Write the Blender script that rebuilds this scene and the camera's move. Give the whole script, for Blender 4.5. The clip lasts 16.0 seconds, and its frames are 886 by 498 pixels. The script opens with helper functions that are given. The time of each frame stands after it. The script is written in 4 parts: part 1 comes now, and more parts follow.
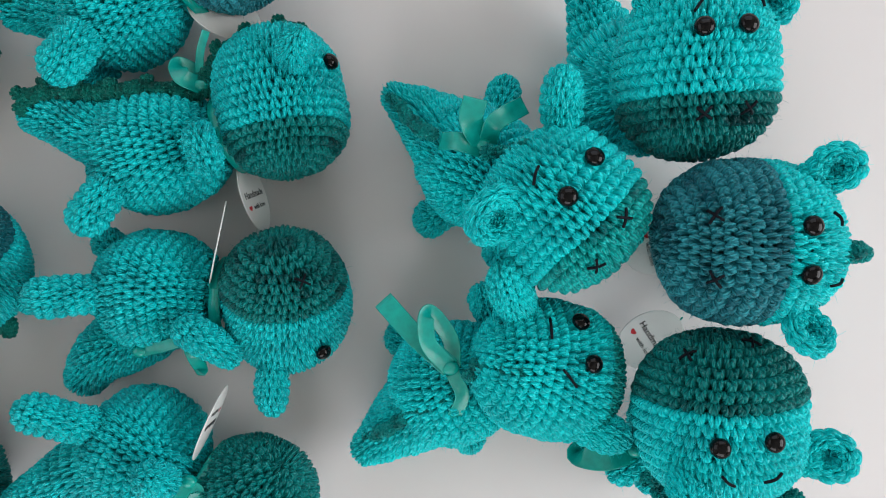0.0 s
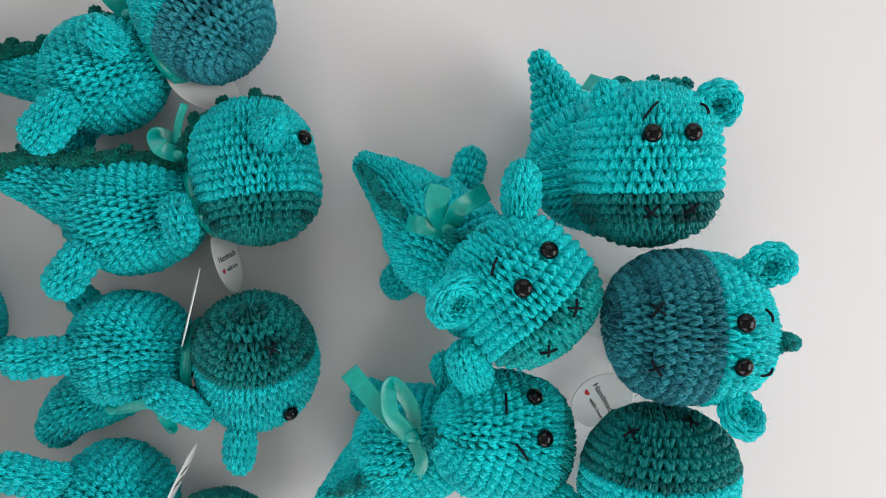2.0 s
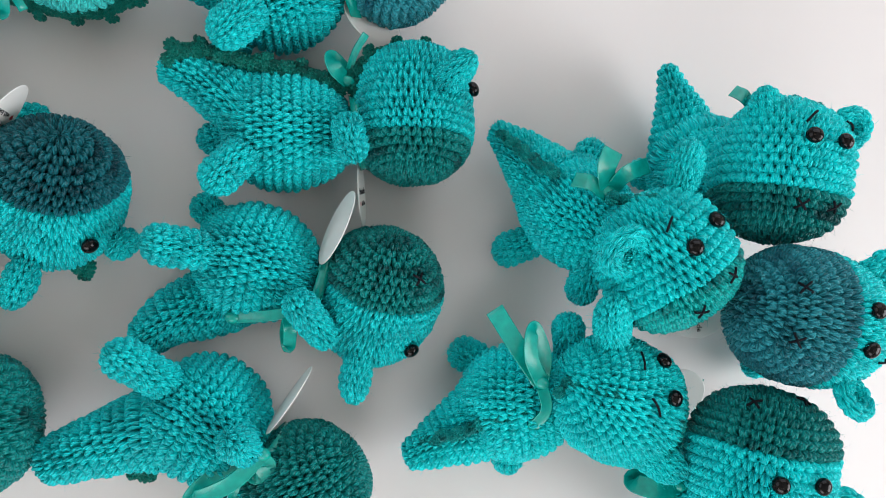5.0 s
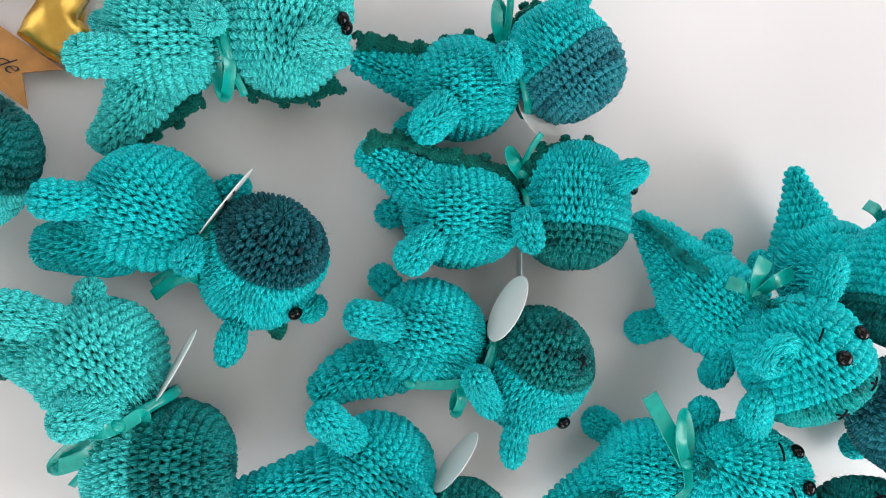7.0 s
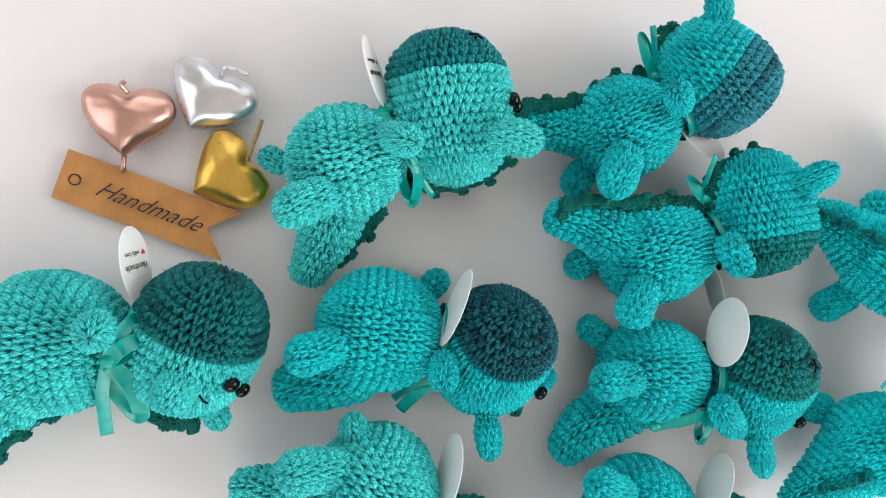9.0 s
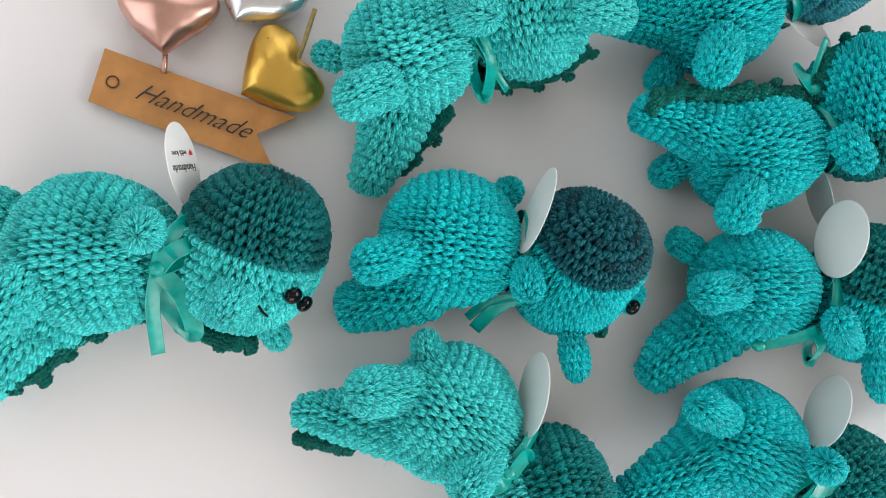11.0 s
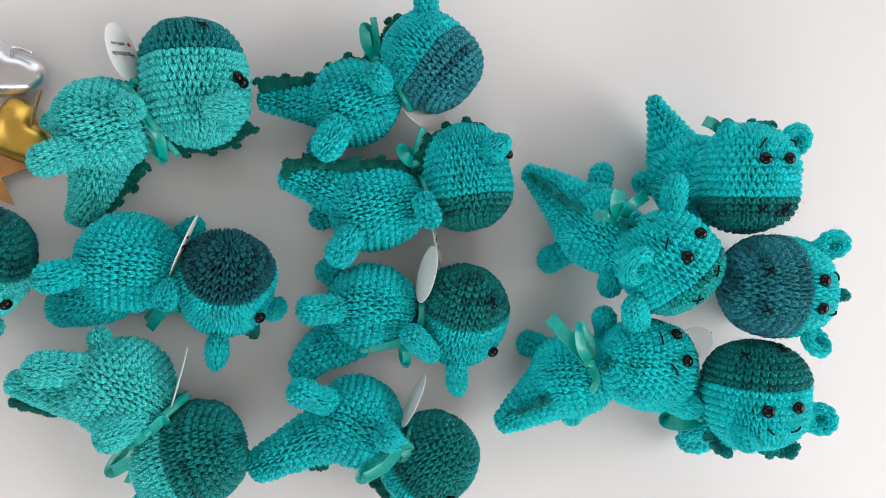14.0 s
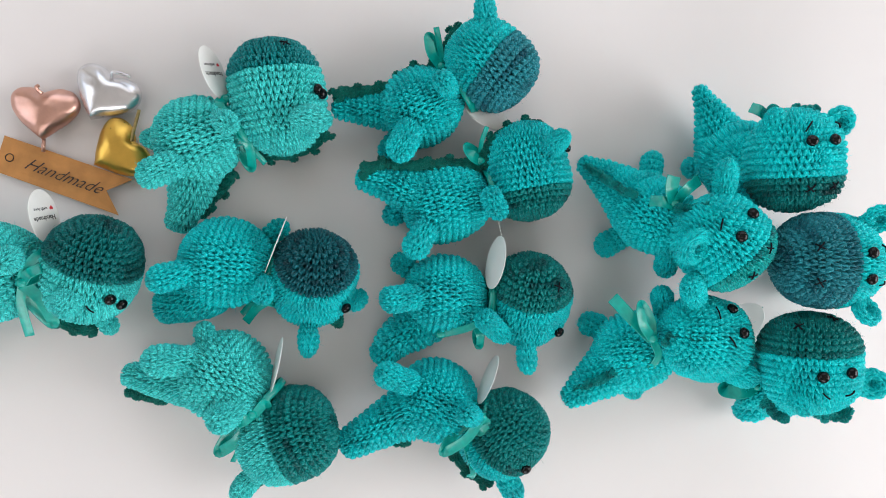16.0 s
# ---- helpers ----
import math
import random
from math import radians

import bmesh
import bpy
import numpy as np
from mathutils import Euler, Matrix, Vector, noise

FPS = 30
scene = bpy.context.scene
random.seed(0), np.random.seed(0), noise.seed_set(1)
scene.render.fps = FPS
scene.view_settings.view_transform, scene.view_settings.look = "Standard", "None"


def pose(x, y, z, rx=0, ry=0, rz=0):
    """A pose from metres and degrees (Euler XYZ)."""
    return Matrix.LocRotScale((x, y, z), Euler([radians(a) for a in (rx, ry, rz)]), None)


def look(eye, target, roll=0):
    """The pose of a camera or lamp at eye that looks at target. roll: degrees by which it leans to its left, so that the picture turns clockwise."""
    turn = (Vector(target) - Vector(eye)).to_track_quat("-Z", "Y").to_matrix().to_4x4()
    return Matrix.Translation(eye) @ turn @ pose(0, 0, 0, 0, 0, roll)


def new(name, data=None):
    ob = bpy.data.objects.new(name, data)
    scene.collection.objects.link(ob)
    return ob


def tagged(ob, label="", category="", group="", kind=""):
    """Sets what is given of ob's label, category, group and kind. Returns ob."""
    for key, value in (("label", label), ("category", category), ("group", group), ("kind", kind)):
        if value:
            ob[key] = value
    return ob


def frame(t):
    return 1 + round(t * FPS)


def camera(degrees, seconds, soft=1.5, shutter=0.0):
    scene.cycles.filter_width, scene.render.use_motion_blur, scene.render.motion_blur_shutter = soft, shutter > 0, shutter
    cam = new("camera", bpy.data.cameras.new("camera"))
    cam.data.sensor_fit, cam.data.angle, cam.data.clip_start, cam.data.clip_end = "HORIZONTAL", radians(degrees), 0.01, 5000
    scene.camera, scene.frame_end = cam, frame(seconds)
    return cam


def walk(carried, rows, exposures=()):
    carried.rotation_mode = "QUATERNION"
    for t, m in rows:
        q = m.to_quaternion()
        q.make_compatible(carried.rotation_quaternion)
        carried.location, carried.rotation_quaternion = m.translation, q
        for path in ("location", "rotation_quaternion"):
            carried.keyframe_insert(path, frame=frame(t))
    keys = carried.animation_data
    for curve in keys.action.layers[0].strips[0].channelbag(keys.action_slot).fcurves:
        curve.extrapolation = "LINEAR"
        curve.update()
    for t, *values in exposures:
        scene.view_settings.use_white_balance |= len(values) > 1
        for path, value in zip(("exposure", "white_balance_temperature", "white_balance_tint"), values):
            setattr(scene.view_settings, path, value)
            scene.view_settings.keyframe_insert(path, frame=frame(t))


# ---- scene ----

# ---- camera ----
cam = camera(66.2, 16.0, soft=1.0)
METRES, EYE, TILT, LEAN, TURN = 0.8, 0.347, -90.0, -2.0, 0.0
ROWS = [
    (0, 0.0045, -0.0013, 0.0011, 0.78, -0.19, -0.24),
    (0.5, 0.0131, -0.0117, 0.0104, -0.11, 0.08, -1.09),
    (1, 0.0079, -0.0156, 0.0435, -1.38, 1.61, -4.01),
    (1.5, 0.003, -0.0172, 0.0501, -1.13, 1.02, -2.96),
    (2, 0.0087, -0.021, 0.0407, -1.45, -0.07, -1.67),
    (2.5, 0.0168, -0.0207, 0.0127, -1.42, -0.92, 0.17),
    (3, 0.0085, -0.023, -0.0037, -1.96, -0.56, 0.53),
    (3.5, -0.0478, -0.0178, -0.0255, -2.81, -0.63, -5.29),
    (3.7, -0.066, -0.0171, -0.0241, -4.35, 0.61, -6.81),
    (5.8, -0.1636, -0.0315, -0.0477, -10.71, 7.05, -13.07),
    (6, -0.1802, -0.0407, -0.0351, -10.71, 6.34, -13.88),
    (6.5, -0.2146, -0.0506, -0.0333, -11.77, 6.61, -15.29),
    (7, -0.2349, -0.0492, -0.0202, -10.26, 6.74, -15.08),
    (7.5, -0.2794, -0.0526, -0.006, -9.27, 4.91, -10.68),
    (8, -0.3022, -0.0662, 0.0174, -9.29, 3.14, -8.41),
    (8.5, -0.3329, -0.074, 0.0233, -9.61, 2.78, -3.69),
    (9, -0.3797, -0.0377, 0.0349, -9.71, 2.56, -0.67),
    (9.2, -0.401, -0.0248, 0.0273, -9.97, 2.77, 0.74),
    (11.3, -0.399, 0.0106, -0.0085, -7.32, 0.71, 0.38),
    (11.5, -0.3734, 0.0087, -0.0105, -7.6, 1.42, 0.13),
    (12, -0.3137, -0.0178, -0.0164, -8.29, 2.59, -1.82),
    (12.5, -0.2671, -0.0912, -0.0068, -8.53, 2.72, -2.95),
    (13, -0.2334, -0.1288, 0.0079, -7.94, 1.62, -2.6),
    (13.5, -0.198, -0.1509, 0.0186, -8.62, 1.12, -2.46),
    (14, -0.1835, -0.1612, 0.0142, -7.84, 0.98, -2.16),
    (14.5, -0.1928, -0.1725, 0.0165, -6.5, 0.94, -1.44),
    (15, -0.2059, -0.1834, 0.0219, -6.29, 0.84, -0.77),
    (15.5, -0.2164, -0.1878, 0.0189, -5, 0.66, -0.09),
    (16, -0.2236, -0.2006, 0.0115, -5.61, 0.31, 0.19),
]
walk(cam, [(t, pose(0, 0, EYE, TILT, LEAN, TURN) @ pose(METRES * x, METRES * y, METRES * z, 90 + pitch, roll, yaw)) for t, x, y, z, yaw, pitch, roll in ROWS],
     exposures=[(0, -0.03), (3.5, 0.12), (6.2, 0.36), (7, 0.42), (9, 0.42), (11.5, 0.3), (12.5, 0.24), (13.5, 0.13), (16, 0.22)])

# ---- light: an overcast sky and four added lamps at assumed, unseen openings ----
world = bpy.data.worlds.new("sky")
scene.world = world
world.use_nodes = True
wn = world.node_tree.nodes
sky = wn.new("ShaderNodeTexSky")
sky.sky_type, sky.sun_disc = "NISHITA", False
sky.sun_elevation, sky.sun_rotation = radians(40), radians(180)
wn["Background"].inputs["Strength"].default_value = 0.12
world.node_tree.links.new(sky.outputs["Color"], wn["Background"].inputs["Color"])


def added_lamp(name, at, target, wide, high, watts, colour):
    d = bpy.data.lights.new(name, "AREA")
    d.shape, d.size, d.size_y, d.energy, d.color = "RECTANGLE", wide, high, watts, colour
    ob = new(name, d)
    ob.matrix_world = look(at, target)
    return ob


# no source is in view: one lamp added per side, powers tuned by brightness
added_lamp("south_added_light", (-0.3, -2.53, 1.3), (-0.3, 0.0, 0.2), 2.3, 1.4, 30, (1.0, 0.985, 0.985))
added_lamp("east_added_light", (2.13, -0.3, 1.3), (0.0, -0.1, 0.2), 1.8, 1.4, 42, (0.995, 0.98, 0.98))
added_lamp("west_added_light", (-2.13, 0.2, 1.3), (0.0, 0.1, 0.2), 1.8, 1.4, 11, (1.0, 0.985, 0.98))
added_lamp("north_added_light", (0.1, 1.73, 1.3), (0.1, 0.0, 0.2), 2.0, 1.4, 12, (1.0, 0.98, 0.98))

# ---- materials ----


def material(name):
    m = bpy.data.materials.new(name)
    m.use_nodes = True
    return m, m.node_tree.nodes, m.node_tree.links, m.node_tree.nodes["Principled BSDF"]


def ramp(n, stops):
    r = n.new("ShaderNodeValToRGB")
    while len(r.color_ramp.elements) < len(stops):
        r.color_ramp.elements.new(0.5)
    for e, (p, c) in zip(r.color_ramp.elements, stops):
        e.position, e.color = p, (*c, 1)
    return r


def shade(c, k):
    return tuple(min(1, v * k) for v in c)


def surface(name, colour, rough=0.5, metal=0.0, scale=200, vary=0.12, bump=0.1, fine=1500, distance=0.0003):
    """A plain surface with stains at one scale and grain at another."""
    m, n, l, b = material(name)
    co = n.new("ShaderNodeTexCoord")
    big, small = n.new("ShaderNodeTexNoise"), n.new("ShaderNodeTexNoise")
    big.inputs["Scale"].default_value, small.inputs["Scale"].default_value = scale, fine
    big.inputs["Detail"].default_value = small.inputs["Detail"].default_value = 4
    for t in (big, small):
        l.new(co.outputs["Object"], t.inputs["Vector"])
    r = ramp(n, [(0.3, shade(colour, 1 - vary)), (0.7, shade(colour, 1 + vary))])
    l.new(big.outputs["Fac"], r.inputs["Fac"])
    l.new(r.outputs["Color"], b.inputs["Base Color"])
    bp = n.new("ShaderNodeBump")
    bp.inputs["Strength"].default_value, bp.inputs["Distance"].default_value = bump, distance
    l.new(small.outputs["Fac"], bp.inputs["Height"])
    l.new(bp.outputs["Normal"], b.inputs["Normal"])
    b.inputs["Roughness"].default_value, b.inputs["Metallic"].default_value = rough, metal
    return m


def yarn(name, colour, dark, streak=0.5, twist=0.62):
    """Soft twisted acrylic yarn: plies follow the stitches, colour drifts along the rows. twist: how strongly shade
    between plies is put into the colour.
    """
    m, n, l, b = material(name)
    uv, co, isl = n.new("ShaderNodeUVMap"), n.new("ShaderNodeTexCoord"), n.new("ShaderNodeNewGeometry")
    uv.uv_map = "stitch"
    drift, fuzz = n.new("ShaderNodeTexNoise"), n.new("ShaderNodeTexNoise")
    drift.inputs["Scale"].default_value, drift.inputs["Detail"].default_value = 90, 3
    fuzz.inputs["Scale"].default_value, fuzz.inputs["Detail"].default_value = 1400, 3
    l.new(co.outputs["Object"], drift.inputs["Vector"])
    l.new(co.outputs["Object"], fuzz.inputs["Vector"])
    ply = n.new("ShaderNodeTexWave")
    ply.wave_type, ply.bands_direction = "BANDS", "DIAGONAL"
    ply.inputs["Scale"].default_value, ply.inputs["Distortion"].default_value = 1.0, 1.2
    ply.inputs["Detail"].default_value, ply.inputs["Detail Scale"].default_value = 2, 2.0
    l.new(uv.outputs["UV"], ply.inputs["Vector"])
    sum1 = n.new("ShaderNodeMath")
    sum1.operation = "MULTIPLY_ADD"
    l.new(isl.outputs["Random Per Island"], sum1.inputs[0])
    sum1.inputs[1].default_value = streak
    l.new(drift.outputs["Fac"], sum1.inputs[2])
    r = ramp(n, [(0.35, dark), (0.62, colour), (1.0, shade(colour, 1.15))])
    l.new(sum1.outputs[0], r.inputs["Fac"])
    # grooves between plies darkened in the colour, to deepen their shade
    mix = n.new("ShaderNodeMix")
    mix.data_type, mix.blend_type = "RGBA", "MULTIPLY"
    mix.inputs["Factor"].default_value = twist
    ply_shade = ramp(n, [(0.05, (0.2, 0.36, 0.38)), (0.5, (1, 1, 1))])
    l.new(ply.outputs["Fac"], ply_shade.inputs["Fac"])
    l.new(r.outputs["Color"], mix.inputs["A"])
    l.new(ply_shade.outputs["Color"], mix.inputs["B"])
    l.new(mix.outputs["Result"], b.inputs["Base Color"])
    h = n.new("ShaderNodeMath")
    h.operation = "MULTIPLY_ADD"
    l.new(fuzz.outputs["Fac"], h.inputs[0])
    h.inputs[1].default_value = 0.9
    l.new(ply.outputs["Fac"], h.inputs[2])
    bp = n.new("ShaderNodeBump")
    bp.inputs["Strength"].default_value, bp.inputs["Distance"].default_value = 0.9, 0.0007
    l.new(h.outputs[0], bp.inputs["Height"])
    l.new(bp.outputs["Normal"], b.inputs["Normal"])
    b.inputs["Roughness"].default_value = 0.42
    b.inputs["Specular IOR Level"].default_value = 0.3
    b.inputs["Sheen Weight"].default_value = 0.08
    b.inputs["Sheen Roughness"].default_value = 0.5
    b.inputs["Sheen Tint"].default_value = (*shade(colour, 1.6)[:3], 1)
    return m


YARN = {
    "main": yarn("turquoise_yarn", (0.001, 0.70, 0.735), (0.001, 0.50, 0.54), 0.12, 0.52),
    # main made lighter: the stronger light on the right-hand toys, put into colour
    "main_lit": yarn("lit_turquoise_yarn", (0.001, 0.82, 0.85), (0.001, 0.64, 0.68), 0.12, 0.35),
    "pale": yarn("pale_turquoise_yarn", (0.07, 0.82, 0.79), (0.035, 0.63, 0.62), 0.15),
    "teal": yarn("teal_yarn", (0.001, 0.25, 0.265), (0.0005, 0.075, 0.09)),
    "green": yarn("green_teal_yarn", (0.001, 0.26, 0.25), (0.0005, 0.065, 0.07)),
    "blue": yarn("blue_teal_yarn", (0.025, 0.29, 0.35), (0.005, 0.10, 0.145)),
    "navy": yarn("deep_blue_yarn", (0.004, 0.125, 0.155), (0.001, 0.033, 0.048)),
    "crest": yarn("dark_green_yarn", (0.001, 0.25, 0.20), (0.0005, 0.07, 0.06)),
    "deep": yarn("deep_green_yarn", (0.001, 0.18, 0.18), (0.0005, 0.045, 0.05)),
    "mixed": yarn("mottled_turquoise_yarn", (0.001, 0.48, 0.46), (0.0005, 0.14, 0.15)),
}
SATIN = surface("satin_ribbon", (0.0, 0.33, 0.28), 0.27, 0.0, 300, 0.15, 0.15, 3000, 0.0001)
SATIN.node_tree.nodes["Principled BSDF"].inputs["Specular IOR Level"].default_value = 0.5
BEAD = surface("black_bead", (0.003, 0.003, 0.0035), 0.05, 0, 300, 0.1, 0.0)
THREAD = surface("black_thread", (0.006, 0.008, 0.012), 0.7, 0, 600, 0.2, 0.4, 4000)
BEAD.node_tree.nodes["Principled BSDF"].inputs["Specular IOR Level"].default_value = 0.22
THREAD.node_tree.nodes["Principled BSDF"].inputs["Specular IOR Level"].default_value = 0.1
CARD = surface("white_card", (0.74, 0.74, 0.72), 0.55, 0, 60, 0.03, 0.05)
INK = surface("black_ink", (0.015, 0.015, 0.018), 0.6, 0, 300, 0.1, 0.0)
RED = surface("red_ink", (0.55, 0.02, 0.03), 0.6, 0, 300, 0.1, 0.0)
KRAFT = surface("kraft_card", (0.47, 0.215, 0.062), 0.75, 0, 90, 0.16, 0.3, 1800)
WHITE = surface("white_tabletop", (0.70, 0.675, 0.67), 0.42, 0, 5, 0.012, 0.04, 700, 0.0002)
PAINT = surface("wall_paint", (0.72, 0.695, 0.665), 0.8, 0, 4, 0.03, 0.2, 300)
FLOOR = surface("floor_boards", (0.28, 0.20, 0.14), 0.5, 0, 12, 0.25, 0.2, 200)


def flecked(m):
    """Small dark flecks scattered over the metallic wax."""
    n, l = m.node_tree.nodes, m.node_tree.links
    b = n["Principled BSDF"]
    old = b.inputs["Base Color"].links[0].from_socket
    co, vo, mix = n.new("ShaderNodeTexCoord"), n.new("ShaderNodeTexVoronoi"), n.new("ShaderNodeMix")
    vo.inputs["Scale"].default_value = 170
    l.new(co.outputs["Object"], vo.inputs["Vector"])
    r = ramp(n, [(0.07, (1, 1, 1)), (0.11, (0, 0, 0))])
    l.new(vo.outputs["Distance"], r.inputs["Fac"])
    mix.data_type = "RGBA"
    l.new(r.outputs["Color"], mix.inputs["Factor"])
    l.new(old, mix.inputs["A"])
    mix.inputs["B"].default_value = (0.05, 0.04, 0.02, 1)
    l.new(mix.outputs["Result"], b.inputs["Base Color"])
    return m


WICK = surface("waxed_cotton_wick", (0.30, 0.22, 0.08), 0.7, 0, 500, 0.4, 0.8, 1500, 0.0005)
ROSE = surface("rose_metal_wax", (0.64, 0.38, 0.31), 0.28, 0.94, 90, 0.14, 0.4, 140, 0.0004)
SILVER = flecked(surface("silver_metal_wax", (0.68, 0.68, 0.70), 0.27, 0.94, 90, 0.14, 0.5, 160, 0.0004))
GOLD = flecked(surface("gold_metal_wax", (0.70, 0.44, 0.09), 0.33, 0.92, 90, 0.12, 0.6, 300))

# ---- mesh helpers (lengths in centimetres) ----
CM = 0.01


def thing(name, at, label, category, group=""):
    """A top-level empty at the base of a thing, at in centimetres."""
    ob = new(name)
    ob.empty_display_size = 0.02
    ob.location = Vector(at) * CM
    return tagged(ob, label, category, group)


def part_mesh(name, verts, faces, mat, parent, label="", uvs=None, smooth=True):
    """Arrays of points (cm, in the world) and quads as one mesh under parent."""
    v = np.asarray(verts, float) * CM - np.array(base_of(parent))
    f = np.asarray(faces, np.int32)
    me = bpy.data.meshes.new(name)
    me.vertices.add(len(v))
    me.vertices.foreach_set("co", v.ravel().astype(np.float32))
    k = f.shape[1]
    me.loops.add(f.size)
    me.loops.foreach_set("vertex_index", f.ravel())
    me.polygons.add(len(f))
    me.polygons.foreach_set("loop_start", np.arange(0, f.size, k, dtype=np.int32))
    if uvs is not None:
        lay = me.uv_layers.new(name="stitch")
        lay.data.foreach_set("uv", np.asarray(uvs, np.float32)[f.ravel()].ravel())
    me.update(calc_edges=True)
    me.validate()
    me.polygons.foreach_set("use_smooth", np.full(len(me.polygons), smooth))
    me.materials.append(mat)
    ob = new(name, me)
    ob.parent = parent
    if label:
        tagged(ob, label)
    return ob


def base_of(ob):
    p = Vector((0, 0, 0))
    while ob is not None:
        p += ob.location
        ob = ob.parent
    return p


def part(name, bm, mat, parent, label=""):
    """A bmesh (cm, in the world) as one mesh under parent."""
    me = bpy.data.meshes.new(name)
    bm.transform(Matrix.Translation(-base_of(parent)) @ Matrix.Diagonal((CM, CM, CM, 1)))
    bmesh.ops.recalc_face_normals(bm, faces=bm.faces[:])
    bm.to_mesh(me)
    bm.free()
    for p in me.polygons:
        p.use_smooth = True
    me.materials.append(mat)
    ob = new(name, me)
    ob.parent = parent
    if label:
        tagged(ob, label)
    return ob


def spline(points, n):
    """n points along a smooth line through the given ones."""
    p = np.asarray(points, float)
    if len(p) == 2:
        return p[0] + (p[1] - p[0]) * np.linspace(0, 1, n)[:, None]
    q = np.vstack([2 * p[0] - p[1], p, 2 * p[-1] - p[-2]])
    out = []
    for x in np.linspace(0, len(p) - 1.0001, n):
        i, t = int(x), x - int(x)
        a, b, c, d = q[i:i + 4]
        out.append(0.5 * (2 * b + (c - a) * t + (2 * a - 5 * b + 4 * c - d) * t * t + (3 * b - a - 3 * c + d) * t ** 3))
    return np.array(out)


def frames_along(line):
    """Tangent and two normals at each point of a line, carried without twist."""
    tan = np.gradient(line, axis=0)
    tan /= np.linalg.norm(tan, axis=1)[:, None] + 1e-9
    ref = np.array((0.31, 0.17, 0.93))
    a = ref - tan[0] * (ref @ tan[0])
    n1 = []
    for t in tan:
        a = a - t * (a @ t)
        a = a / (np.linalg.norm(a) + 1e-9)
        n1.append(a)
    n1 = np.array(n1)
    return tan, n1, np.cross(tan, n1)


def stitched(line, radius, rows=None, wide=0.43, tall=0.40, amp=0.115, seed=0, flat=None, k=10, m=7):
    """Rows of V-shaped stitches worked round a line. radius holds one radius for each point of the line; flat = (axis, scale, centre) squashes
    the piece along a direction. Returns points, quads, uvs and, for each quad, how far along the line it lies (0 to 1)."""
    rng = np.random.RandomState(seed)
    tan, n1, n2 = frames_along(line)
    step = np.linalg.norm(np.diff(line, axis=0), axis=1)
    arc = np.concatenate([[0], np.cumsum(np.hypot(step, np.diff(radius)))])
    total = max(1, int(round(arc[-1] / tall))) if rows is None else rows
    V, Q, U, S = [], [], [], []
    count, phase = 0, 0.0
    slope = np.gradient(radius) / (np.linalg.norm(np.gradient(line, axis=0), axis=1) + 1e-6)
    slope = np.clip(slope, -8, 8)
    grid = np.arange(len(line), dtype=float)
    for i in range(total):
        a0, a1 = arc[-1] * i / total, arc[-1] * (i + 1) / total
        mid = np.interp(0.5 * (a0 + a1), arc, radius)
        n = max(5, int(round(2 * np.pi * mid / wide)))
        phase += (0.28 + 0.2 * rng.rand()) * 2 * np.pi / n
        lift = 1 + 0.16 * (rng.rand(n) - 0.5)
        lean = 0.26 * (rng.rand(n) - 0.5)
        uu = np.arange(n * k) / k
        cell, u = uu.astype(int), uu % 1.0
        vv = np.linspace(-0.14, 1.14, m)
        pts, ply = np.empty((m, n * k, 3)), np.empty((m, n * k))
        for j, v in enumerate(vv):
            s = np.interp(np.clip(a0 + (a1 - a0) * v, 0, arc[-1]), arc, grid)
            lo = np.array([np.interp(s, grid, c) for c in line.T])
            t, x, y = (np.array([np.interp(s, grid, c) for c in w.T]) for w in (tan, n1, n2))
            r, sl = np.interp(s, grid, radius), np.interp(s, grid, slope)
            side = np.where(u < 0.5, -1.0, 1.0)
            off = u - lean[cell] * (0.3 + 0.7 * v) - (0.5 + side * (0.18 + 0.1 * v))
            lobe = np.sqrt(np.maximum(0.0, 1 - np.minimum(1.0, (off / 0.235) ** 2)))
            edge = np.minimum(u, 1 - u)
            # the legs of each V run up and out, so the rows interlock in a zigzag
            zig = v - 0.11 * (0.5 - 2 * edge) + 0.08 * lean[cell]
            row = np.sqrt(np.maximum(0.0, 1 - (np.abs(2 * zig - 1) / 1.12) ** 2.2))
            hole = 1.2 * np.exp(-(edge / 0.15) ** 2 - ((v - 0.12) / 0.32) ** 2) + 0.45 * np.exp(-((0.5 - edge) / 0.07) ** 2 - ((v - 0.9) / 0.25) ** 2)
            h = amp * (2.2 * (0.38 + 0.62 * lobe) * row * lift[cell] - 1.9 - 2.7 * hole) + 0.006 * rng.randn(n * k)
            ply[j] = 2.5 * side * off
            ang = 2 * np.pi * uu / n + phase
            out = np.cos(ang)[:, None] * x + np.sin(ang)[:, None] * y
            nrm = out - t * sl
            nrm /= np.linalg.norm(nrm, axis=1)[:, None]
            pts[j] = lo + out * r + nrm * h[:, None]
        V.append(pts.reshape(-1, 3))
        c = np.arange(n * k)
        c2 = (c + 1) % (n * k)
        for j in range(m - 1):
            b = count + j * n * k
            Q.append(np.stack([b + c, b + c2, b + n * k + c2, b + n * k + c], 1))
        U.append(np.stack([ply.ravel() + np.tile(cell * 1.37, m), np.repeat(i + vv, n * k)], 1))
        S.append(np.full((m - 1) * n * k, np.interp(0.5 * (a0 + a1), arc, grid) / (len(line) - 1)))
        count += m * n * k
    V = np.vstack(V)
    if flat is not None:
        ax, sc, ce = np.asarray(flat[0], float), flat[1], np.asarray(flat[2], float)
        ax = ax / np.linalg.norm(ax)
        V = V - np.outer((V - ce) @ ax, ax) * (1 - sc)
